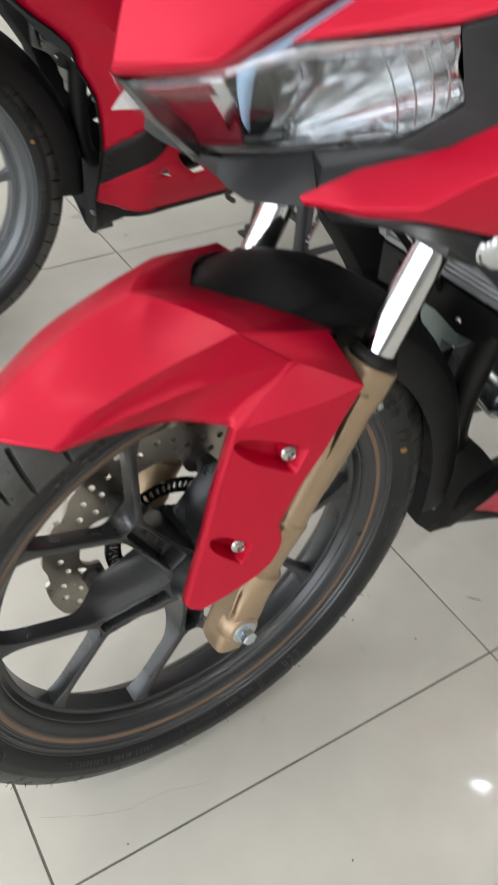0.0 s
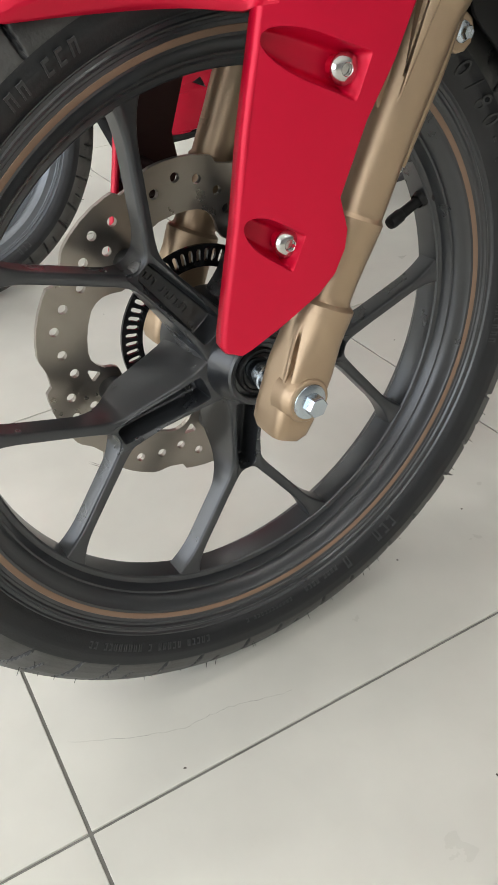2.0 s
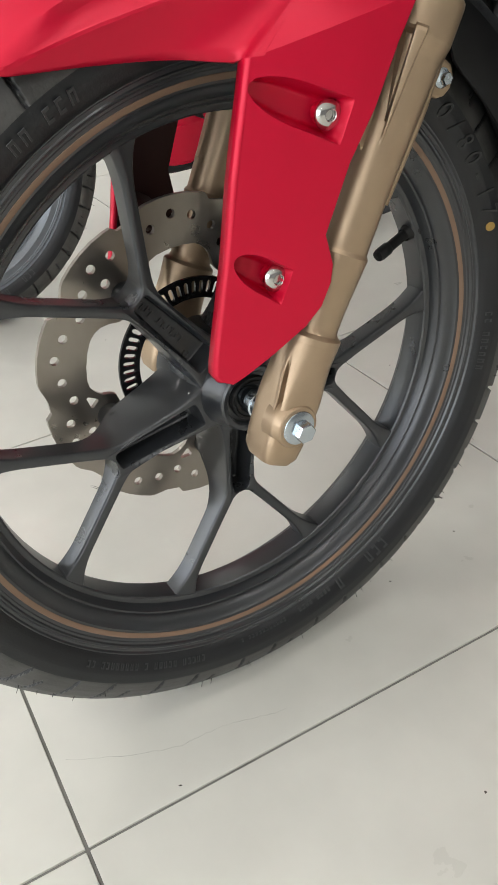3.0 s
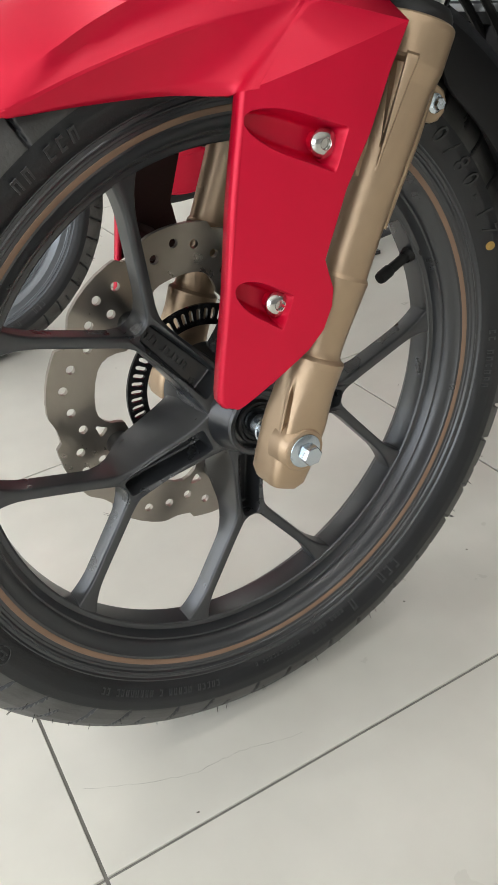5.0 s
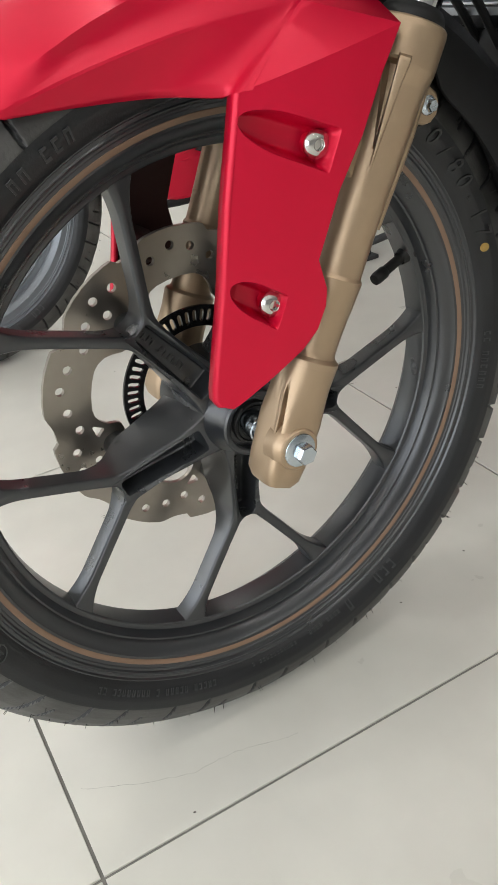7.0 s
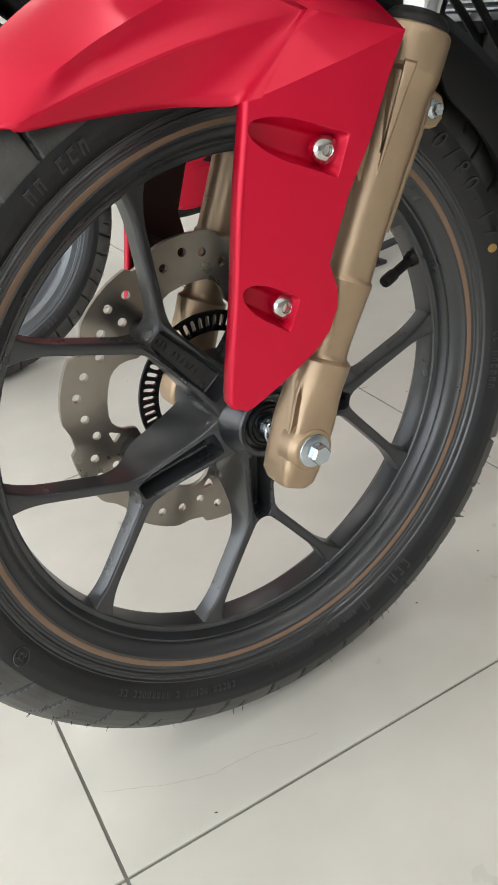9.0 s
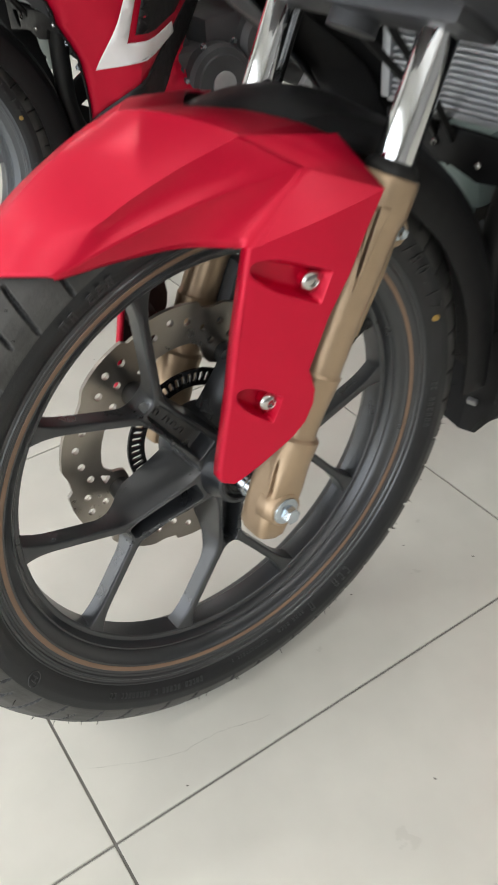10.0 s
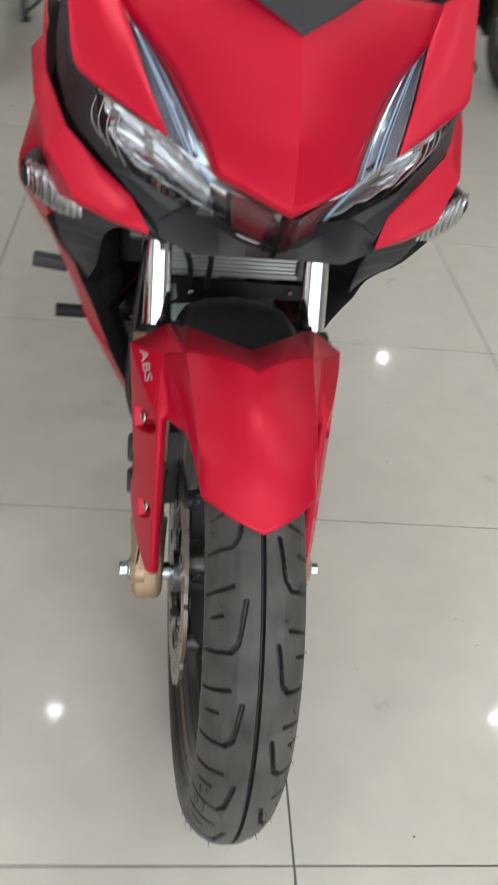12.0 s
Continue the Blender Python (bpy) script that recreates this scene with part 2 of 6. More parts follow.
def slab(outline, x, thick, holes=(), bevel=0.0, m=None):
    """A flat plate in the plane of y and z at x (its middle), with holes; outline and holes are lists of (y, z)."""
    cu = bpy.data.curves.new("tmp", "CURVE")
    cu.dimensions, cu.fill_mode, cu.extrude, cu.bevel_depth, cu.bevel_resolution = "2D", "BOTH", thick / 2 - bevel, bevel, 1
    for pts in (outline, *holes):
        sp = cu.splines.new("POLY")
        sp.points.add(len(pts) - 1)
        for q, (y, z) in zip(sp.points, pts):
            q.co = (y, z, 0, 1)
        sp.use_cyclic_u = True
    ob = bpy.data.objects.new("tmp", cu)
    me = ob.to_mesh()
    bm = bmesh.new()
    bm.from_mesh(me)
    ob.to_mesh_clear()
    bpy.data.objects.remove(ob)
    bpy.data.curves.remove(cu)
    bmesh.ops.remove_doubles(bm, verts=bm.verts[:], dist=1e-6)
    turn = Matrix(((0, 0, 1, x), (1, 0, 0, 0), (0, 1, 0, 0), (0, 0, 0, 1)))
    bmesh.ops.transform(bm, matrix=(m @ turn if m is not None else turn), verts=bm.verts[:])
    return bm


def circle(y, z, r, n=16, ry=None):
    return [(y + r * math.cos(2 * math.pi * k / n), z + (ry or r) * math.sin(2 * math.pi * k / n)) for k in range(n)]


def mirrored(bm):
    bmesh.ops.scale(bm, vec=(-1, 1, 1), verts=bm.verts[:])
    bmesh.ops.reverse_faces(bm, faces=bm.faces[:])
    return bm


def about(centre, degrees):
    """A turn round the x axis through a centre."""
    return Matrix.Translation(centre) @ Matrix.Rotation(radians(degrees), 4, "X") @ Matrix.Translation(-Vector(centre))


def shell(ob, thick, bevel=0.0, segments=2, offset=-1.0, angle=10):
    """Gives a sheet its thickness and soft edges."""
    s = ob.modifiers.new("thickness", "SOLIDIFY")
    s.thickness, s.offset = thick, offset
    if bevel:
        b = ob.modifiers.new("soft_edges", "BEVEL")
        b.width, b.segments, b.limit_method, b.angle_limit = bevel, segments, "ANGLE", radians(angle)
        b.harden_normals = False
    return ob


# ---- the room ----
ROOM_X0, ROOM_X1, ROOM_Y0, ROOM_Y1, ROOM_H = -5.4, 7.8, -3.75, 9.0, 3.0
floor_slab = tagged(new("floor", to_mesh("floor", block((ROOM_X1 - ROOM_X0, ROOM_Y1 - ROOM_Y0, 0.1), ((ROOM_X0 + ROOM_X1) / 2, (ROOM_Y0 + ROOM_Y1) / 2, -0.052), 0), GROUT)), "showroom floor of polished beige porcelain tiles with grey grout joints", "floor", kind="structure")


def wall(name, size, centre, label):
    return tagged(new(name, to_mesh(name, block(size, centre, 0), WALL)), label, "wall", kind="structure")


W = 0.15
wall("wall_west", (W, ROOM_Y1 - ROOM_Y0, ROOM_H), (ROOM_X0 - W / 2, (ROOM_Y0 + ROOM_Y1) / 2, ROOM_H / 2), "plain white painted showroom side wall")
# the east wall is out of view; its grey sets the bounce onto the blade
wall("wall_east", (W, ROOM_Y1 - ROOM_Y0, ROOM_H), (ROOM_X1 + W / 2, (ROOM_Y0 + ROOM_Y1) / 2, ROOM_H / 2), "plain light grey side wall, unseen, toned for the light it bounces").data.materials[0] = WALL_GREY
wall("wall_north", (ROOM_X1 - ROOM_X0 + 2 * W, W, ROOM_H), ((ROOM_X0 + ROOM_X1) / 2, ROOM_Y1 + W / 2, ROOM_H / 2), "plain white painted showroom back wall")
tagged(new("ceiling", to_mesh("ceiling", block((ROOM_X1 - ROOM_X0 + 2 * W, ROOM_Y1 - ROOM_Y0 + 2 * W, 0.12), ((ROOM_X0 + ROOM_X1) / 2, (ROOM_Y0 + ROOM_Y1) / 2, ROOM_H + 0.06), 0), CEILING)), "flat white showroom ceiling with recessed downlights", "ceiling", kind="structure")
# shopfront wall with one wide glazed opening
south = bmesh.new()
for sx, sz, cx, cz in ((1.2, ROOM_H, ROOM_X0 + 0.45, ROOM_H / 2), (ROOM_X1 - 4.95 + W, ROOM_H, (4.95 + ROOM_X1 + W) / 2, ROOM_H / 2), (9.3, 0.2, 0.3, 2.9)):
    block((sx, W, sz), (cx, ROOM_Y0 - W / 2, cz), 0, bm=south)
tagged(new("wall_south", to_mesh("wall_south", south, WALL)), "white front wall round a wide glazed shopfront", "wall", kind="structure")
window = thing("window_1", "wide aluminium-framed glass shopfront open to bright daylight", "window", kind="structure")
for k in range(5):
    part("mullion", block((0.06, 0.08, 2.8), (-4.29 + 2.295 * k, ROOM_Y0 - 0.075, 1.4), 0.004), FRAME_ALU, window)
for z in (0.04, 2.76):
    part("rail", block((9.2, 0.06, 0.08), (0.3, ROOM_Y0 - 0.075, z), 0.004), FRAME_ALU, window)
for k in range(4):
    pane = part("pane", block((2.22, 0.008, 2.64), (-3.143 + 2.295 * k, ROOM_Y0 - 0.075, 1.4), 0), PANE, window)
    pane.visible_shadow = False
tagged(new("ground", to_mesh("ground", block((300, 300, 0.1), (0, 0, -0.16), 0), material("street_concrete", (0.32, 0.31, 0.29), 0.8, 0.0, 0.15, 1.5, 0.2, 60))), "pale concrete forecourt outside the shopfront", "ground", kind="structure")

# recessed round downlights, some rows of them added as unseen fill light
light_thing = thing("downlight", "small round recessed white ceiling downlight, lit, some rows added as unseen fill", "ceiling light", "ceiling downlights", m=pose(1.87, 2.1, ROOM_H))
part("rim", turned((0, 0, 0), (0, 0, -1), [(0.0, 0.084), (0.007, 0.08), (0.007, 0.042), (0.002, 0.038)], 40), CEILING, light_thing)
part("diffuser", turned((0, 0, 0), (0, 0, -1), [(0.003, 0.038), (0.0045, 0.027), (0.005, 0.0)], 40), LAMP_GLOW, light_thing, "glowing diffuser")
# weaker bluish glow, set so that a lamp's mirror spot on the floor stays faint
DIM_DIFFUSER = to_mesh("diffuser", turned((0, 0, 0), (0, 0, -1), [(0.003, 0.038), (0.0045, 0.027), (0.005, 0.0)], 40), glow("failing_downlight_diffuser", (0.85, 0.94, 1.0), 75.0))
COOL_DIFFUSER = to_mesh("diffuser", turned((0, 0, 0), (0, 0, -1), [(0.003, 0.038), (0.0045, 0.027), (0.005, 0.0)], 40), glow("cool_downlight_diffuser", (0.88, 0.95, 1.0), 190.0))
# rows at y -1.6 and 0.25 are added out of view to lift overhead light
for y in (-1.6, 0.25, 2.1, 5.8):
    for x in (-4.38, -3.13, -1.88, -0.63, 0.62, 1.87, 3.12, 4.37):
        if (x, y) in ((1.87, 2.1), (0.62, 2.1), (-1.88, 0.25), (-0.63, 5.8)):
            continue
        lit = copy_thing(light_thing, pose(x, y, ROOM_H))
        if (x, y) == (-0.63, 2.1):
            tagged(lit, "small round recessed ceiling downlight, cool white")
            for ch in lit.children:
                if ch.name.startswith("diffuser"):
                    ch.data = COOL_DIFFUSER
        if (x, y) in ((-1.88, 2.1), (0.62, 5.8)):
            tagged(lit, "small round recessed ceiling downlight, dim and bluish")
            for ch in lit.children:
                if ch.name.startswith("diffuser"):
                    ch.data = DIM_DIFFUSER

# ---- the motorcycle: front wheel ----
HUB = (0.0, -0.001, 0.29)
BIKE = pose(-0.114, 0.212, 0, 0, 0, 3)
bike = thing("motorcycle", "satin red sport underbone motorcycle with gold fork on the tiled floor", "motorcycle", "motorcycles in the showroom", m=BIKE)


def polar(r, degrees, x=0.0):
    a = radians(degrees)
    return (x, HUB[1] + r * math.cos(a), HUB[2] + r * math.sin(a))


def tyre_profile(u):
    """x and radius across the tyre for u from -1 to 1 (bead to bead)."""
    table = [(0, 0, 0.29), (0.14, 0.0095, 0.2893), (0.28, 0.019, 0.2865), (0.42, 0.0283, 0.2805), (0.54, 0.0362, 0.2725), (0.64, 0.0415, 0.2635),
             (0.74, 0.0448, 0.2535), (0.84, 0.0448, 0.2435), (0.93, 0.0405, 0.2345), (1.0, 0.0345, 0.2285)]
    a = abs(u)
    for (u0, x0, r0), (u1, x1, r1) in zip(table, table[1:]):
        if a <= u1:
            t = (a - u0) / (u1 - u0)
            return math.copysign(x0 + (x1 - x0) * t, u), r0 + (r1 - r0) * t
    return math.copysign(0.0345, u), 0.2285


def smooth_step(t):
    t = max(0.0, min(1.0, t))
    return t * t * (3 - 2 * t)


def segment_distance(px, py, ax, ay, bx, by):
    dx, dy = bx - ax, by - ay
    t = max(0.0, min(1.0, ((px - ax) * dx + (py - ay) * dy) / (dx * dx + dy * dy)))
    return math.hypot(px - ax - t * dx, py - ay - t * dy)


# tread strokes on one side: metres round the tyre within a repeat, then metres across from the middle
REPEATS = 20
PERIOD = 2 * math.pi * 0.29 / REPEATS
STROKES = [((0.0, 0.0145), (0.036, 0.0205), 0.0022), ((0.036, 0.0205), (0.045, 0.0275), 0.0023), ((0.045, 0.0275), (0.0505, 0.0615), 0.0018),
           ((0.079, 0.0265), (0.0885, 0.0605), 0.0018), ((0.105, 0.037), (0.109, 0.052), 0.0016)]


def groove(s, w):
    """Depth of the tread at s round and w across."""
    d = max(0.0, min(1.0, (0.0021 - abs(w)) / 0.0009))
    shift = 0.0 if w >= 0 else PERIOD * 0.42
    p = (s + shift) % PERIOD
    for (s0, w0), (s1, w1), half in STROKES:
        for lap in (-PERIOD, 0, PERIOD):
            if min(s0, s1) - 0.004 < p + lap < max(s0, s1) + 0.004:
                d = max(d, min(1.0, (half + 0.0004 - segment_distance(p + lap, abs(w), s0, w0, s1, w1)) / 0.0013))
    return max(0.0, d)


def tyre_mesh(count=139, per=96):
    # columns lie closer together across the tread
    across = [u * (0.78 + 0.22 * u * u) for u in (-1 + 2 * k / (count - 1) for k in range(count))]
    arc, run = [], 0.0
    prof = [tyre_profile(u) for u in across]
    for k, (x, r) in enumerate(prof):
        if k:
            run += math.hypot(x - prof[k - 1][0], r - prof[k - 1][1])
        arc.append(run)
    arc = [a - run / 2 for a in arc]
    rows, steps = [], per * REPEATS
    depth = [[groove(PERIOD * k / per, arc[j]) if abs(arc[j]) < 0.065 else 0.0 for j in range(len(across))] for k in range(per)]
    # outward directions of the section, along which the grooves are cut
    outs = []
    for j in range(len(prof)):
        (x0, r0), (x1, r1) = prof[max(0, j - 1)], prof[min(len(prof) - 1, j + 1)]
        outs.append(Vector((r0 - r1, x1 - x0)).normalized())
    for i in range(steps):
        a = 2 * math.pi * i / steps
        row = []
        for j, (x, r) in enumerate(prof):
            cut = (0.0042 - 0.002 * smooth_step((abs(arc[j]) - 0.03) / 0.03)) * depth[i % per][j]
            x, rr = x - outs[j].x * cut, r - outs[j].y * cut
            side = abs(arc[j])
            if 0.0715 < side < 0.0735 or 0.0555 < side < 0.0568:
                rr += 0.0006
            row.append((x, HUB[1] + rr * math.cos(a), HUB[2] + rr * math.sin(a)))
        rows.append(row)
    me = to_mesh("tyre", grid(rows, closed_u=True), RUBBER, 40)
    me.materials.append(TREAD)
    n = len(across)
    for f in me.polygons:
        i, j = f.vertices[0] // n, f.vertices[0] % n
        if depth[i % per][min(j, n - 1)] > 0.35:
            continue
        f.material_index = 1 if math.hypot(f.center.y - HUB[1], f.center.z - HUB[2]) > 0.2525 + 0.0006 * math.sin(9 * math.atan2(f.center.z - HUB[2], f.center.y - HUB[1])) else 0
    return me


# rim: the section that runs round, from the left flange over the well to the right one
RIM_SECTION = [(0.0345, 0.235), (0.0365, 0.2343), (0.0372, 0.2322), (0.0366, 0.23), (0.035, 0.229), (0.0345, 0.2268), (0.0352, 0.2258), (0.0346, 0.2245), (0.033, 0.2236), (0.0326, 0.222), (0.0318, 0.2212),
               (0.0297, 0.2128), (0.0284, 0.2118), (0.0266, 0.2092), (0.0248, 0.2068), (0.0228, 0.2046), (0.021, 0.2034), (0.0198, 0.203), (0.0193, 0.2016), (0.0176, 0.2006), (0.0156, 0.1996), (0.0134, 0.1986), (0.0122, 0.1982), (0.0117, 0.1972), (0.0115, 0.1946), (0.0102, 0.1934), (0.006, 0.193), (0.0, 0.193)]
section = RIM_SECTION + [(-x, r) for x, r in RIM_SECTION[-2::-1]]
section += [(-0.031, 0.232), (-0.024, 0.2195), (0.024, 0.2195), (0.031, 0.232)]
front_wheel = part("front_wheel_rim", lathe(section, 160, HUB, closed=True), WHEEL, bike, "satin black cast alloy wheel rim", sharp=24)
part("pinstripe", lathe([(0.0313, 0.2188), (0.0316, 0.2185), (0.0307, 0.2149), (0.0304, 0.2146)], 160, HUB), STRIPE, front_wheel, "thin bronze pinstripe round the rim")
part("pinstripe", lathe([(-0.0313, 0.2188), (-0.0316, 0.2185), (-0.0307, 0.2149), (-0.0304, 0.2146)], 160, HUB), STRIPE, front_wheel, "thin bronze pinstripe round the rim")
part("tyre", tyre_mesh(), RUBBER, front_wheel, "black tyre with directional hooked tread grooves")

# moulding hairs on the tread
rng = random.Random(4)
hairs = bmesh.new()
for k in range(230):
    a = rng.uniform(0, 360)
    w = rng.choice((-0.62, -0.5, -0.3, 0.3, 0.5, 0.62)) + rng.uniform(-0.03, 0.03)
    x, r = tyre_profile(w)
    p, q = Vector(polar(r - 0.0008, a, x)), Vector(polar(r + rng.uniform(0.002, 0.006), a + rng.uniform(-0.4, 0.4), x * 1.05))
    tube([p, q], [0.00042, 0.00022], 4, hairs)
tagged(part("moulding_hairs", hairs, RUBBER_SOFT, front_wheel), kind="stuff")

# hub, five forked arms of two spokes each
hub_profile = [(0.041, 0.0), (0.041, 0.013), (0.0405, 0.0165), (0.0385, 0.017), (0.038, 0.0205), (0.0425, 0.021), (0.0435, 0.0222), (0.0435, 0.0248), (0.042, 0.0262), (0.034, 0.0268), (0.024, 0.031), (0.006, 0.033), (-0.02, 0.034), (-0.036, 0.036), (-0.042, 0.036), (-0.042, 0.026), (-0.056, 0.024), (-0.056, 0.0)]
part("hub", lathe(hub_profile, 56, HUB), WHEEL, front_wheel, "black wheel hub")
part("dust_seal", lathe([(0.041, 0.0105), (0.0428, 0.0112), (0.0428, 0.0135), (0.0415, 0.014), (0.0425, 0.0148), (0.0425, 0.0165), (0.0405, 0.0175)], 40, HUB), RUBBER_SOFT, front_wheel, "black rubber dust seal")


def resampled(line, step):
    """Even steps along a line of points."""
    pts = [Vector(p) for p in line]
    run = [0.0]
    for p, q in zip(pts, pts[1:]):
        run.append(run[-1] + (q - p).length)
    n = max(2, int(run[-1] / step))
    out, k = [], 0
    for i in range(n + 1):
        d = run[-1] * i / n
        while k < len(pts) - 2 and run[k + 1] < d:
            k += 1
        out.append(pts[k].lerp(pts[k + 1], (d - run[k]) / max(1e-9, run[k + 1] - run[k])))
    return out


def softened(line, rounds):
    for _ in range(rounds):
        cut = [line[0]]
        for a, b in zip(line, line[1:]):
            cut += [(a[0] * 0.75 + b[0] * 0.25, a[1] * 0.75 + b[1] * 0.25), (a[0] * 0.25 + b[0] * 0.75, a[1] * 0.25 + b[1] * 0.75)]
        line = cut + [line[-1]]
    return line


def inset(loop, d):
    """The closed loop moved inwards by d."""
    out, n = [], len(loop)
    for i, p in enumerate(loop):
        t = (loop[(i + 1) % n] - loop[i - 1]).normalized()
        out.append(p + Vector((-t.y, t.x)) * d)
    return out


def arm_loops():
    """Outline of a forked arm along +y from the hub, and of the pocket in its stem, both counter-clockwise, in (r, w)."""
    p0, p1 = Vector((0.0955, 0.0045)), Vector((0.2125 * math.cos(radians(20.9)), 0.2125 * math.sin(radians(20.9))))
    d = (p1 - p0).normalized()
    n, length = Vector((-d.y, d.x)), (p1 - p0).length

    def width(t):
        return 0.0042 + 0.016 * max(0.0, (t - 0.6) / 0.4) ** 2.2

    outer = [(0.012, 0.0205), (0.024, 0.019), (0.031, 0.0172), (0.04, 0.0154), (0.055, 0.0143), (0.07, 0.0135), (0.085, 0.0128), (0.099, 0.0136)]
    for k in range(3, 21):
        q = p0 + d * length * k / 20 + n * width(k / 20)
        outer.append((q.x, q.y))
    inner = []
    radius, centre = 0.011, 0.1165
    for k in range(20, 4, -1):
        q = p0 + d * length * k / 20 - n * width(k / 20)
        if q.x > centre:
            inner.append((q.x, q.y))
    start = math.atan2(n.y, n.x)
    for k in range(7):
        g = start + (math.pi - start) * k / 6
        inner.append((centre + radius * math.cos(g), radius * math.sin(g)))
    upper = resampled(softened(outer, 3), 0.0022) + resampled(softened(inner, 2), 0.0022)
    full = [Vector((p.x, -p.y)) for p in upper[:-1]] + [p for p in upper[::-1]]
    pocket = [(0.034, 0.0), (0.0342, 0.0095), (0.036, 0.0112), (0.06, 0.0102), (0.08, 0.0092), (0.098, 0.0083), (0.1035, 0.0072), (0.1045, 0.003), (0.1045, 0.0)]
    pocket = resampled(softened(pocket, 3), 0.0022)
    hole = [Vector((p.x, -p.y)) for p in pocket[:-1]] + [p for p in pocket[:0:-1]]
    return full, hole


def front_x(r):
    return 0.0095 + 0.0125 * smooth_step((0.105 - r) / 0.085) + 0.003 * smooth_step((r - 0.17) / 0.03) + 0.01 * smooth_step((r - 0.188) / 0.024)


def back_x(r):
    return -0.037 + 0.0285 * smooth_step((r - 0.078) / 0.045)


def arm_mesh():
    """A cast arm: stem with a sunk pocket, and the two spokes that it forks into, in one piece."""
    full, hole = arm_loops()
    bm = bmesh.new()

    def loop(line, level):
        return [bm.verts.new((level(p.x), HUB[1] + p.x, HUB[2] + p.y)) for p in line]

    def bridge(la, lb):
        n = len(la)
        for i in range(n):
            bm.faces.new((la[i], la[(i + 1) % n], lb[(i + 1) % n], lb[i]))

    def fill(*loops):
        edges = []
        for lo in loops:
            for i in range(len(lo)):
                e = bm.edges.get((lo[i], lo[(i + 1) % len(lo)]))
                edges.append(e or bm.edges.new((lo[i], lo[(i + 1) % len(lo)])))
        bmesh.ops.triangle_fill(bm, use_beauty=True, use_dissolve=False, edges=edges)

    in1, in2, in3 = inset(full, 0.0003), inset(full, 0.0009), inset(full, 0.0016)
    rings = [loop(inset(full, 0.001), back_x), loop(full, lambda r: back_x(r) + 0.001), loop(full, lambda r: front_x(r) - 0.0026), loop(in1, lambda r: front_x(r) - 0.0012), loop(in2, lambda r: front_x(r) - 0.0004), loop(in3, front_x)]
    for la, lb in zip(rings, rings[1:]):
        bridge(la, lb)
    lip = loop(hole, front_x)
    deep = [loop(inset(hole, 0.0006), lambda r: front_x(r) - 0.0008), loop(inset(hole, 0.0018), lambda r: front_x(r) - 0.019), loop(inset(hole, 0.003), lambda r: front_x(r) - 0.02)]
    for la, lb in zip([lip] + deep, deep):
        bridge(la, lb)
    fill(rings[-1], lip)
    fill(deep[-1])
    fill(rings[0])
    return to_mesh("arm", bm, WHEEL, 38)


ARM = arm_mesh()
BOSS = to_mesh("disc_boss", turned((-0.028, HUB[1] + 0.083, HUB[2]), (-0.07, HUB[1] + 0.083, HUB[2]), [(0, 0.0135), (0.016, 0.0112), (0.0215, 0.0105), (0.026, 0.009), (0.0265, 0)], 24), WHEEL)
cast = bmesh.new()
for k in range(9):
    r = 0.052 + 0.0042 * k + (0.004 if k > 5 else 0.0)
    block((0.0012, 0.0009, 0.0055), (front_x(r) - 0.0195, HUB[1] + r, HUB[2]), 0, bm=cast)
    block((0.0012, 0.0022, 0.0009), (front_x(r) - 0.0195, HUB[1] + r + 0.0012, HUB[2] + 0.0022 * (1 if k % 2 else -1)), 0, bm=cast)
# the marking is a lighter grey than the arms
CAST = to_mesh("cast_marking", cast, material("worn_cast_marking", (0.09, 0.09, 0.092), 0.45, 0.3, 0.1, 200))
for k in range(5):
    m = about(HUB, 270.2 + 72 * k)
    part("cast_marking", CAST, None, front_wheel, m=m)
    part("arm", ARM, WHEEL, front_wheel, m=m)
    part("disc_boss", BOSS, WHEEL, front_wheel, m=m)

# tyre valve in the rim at the rear
v0, v1, v2 = Vector(polar(0.2005, 20.8, 0.003)), Vector(polar(0.189, 21.0, 0.004)), Vector(polar(0.156, 22.6, 0.010))
valve = part("valve", join(turned(v0, v1, [(0, 0.0098), (0.003, 0.0096), (0.006, 0.0072), (0.013, 0.0056)], 20), tube(curve_path([v1 + (v1 - v0) * -0.2, v1, v1 * 0.55 + v2 * 0.45, v2], 5), 0.0042, 14)), RUBBER_SOFT, front_wheel, "black rubber tyre valve")
vd = (v2 - v1).normalized()
part("valve_cap", turned(v2 - vd * 0.013, v2 + vd, [(0, 0.0046), (0.001, 0.0052), (0.011, 0.0052), (0.0135, 0.0045), (0.014, 0.0)], 16), RUBBER_SOFT, valve)

# writing on the tyre wall
def text_mesh(body, size, mat, depth=0.0004):
    cu = bpy.data.curves.new("tmp", "FONT")
    cu.body, cu.size, cu.extrude, cu.align_x, cu.align_y, cu.resolution_u = body, size, depth, "CENTER", "CENTER", 3
    ob = bpy.data.objects.new("tmp", cu)
    me = bpy.data.meshes.new_from_object(ob)
    bpy.data.objects.remove(ob)
    bpy.data.curves.remove(cu)
    me.materials.clear()
    me.materials.append(mat)
    return me


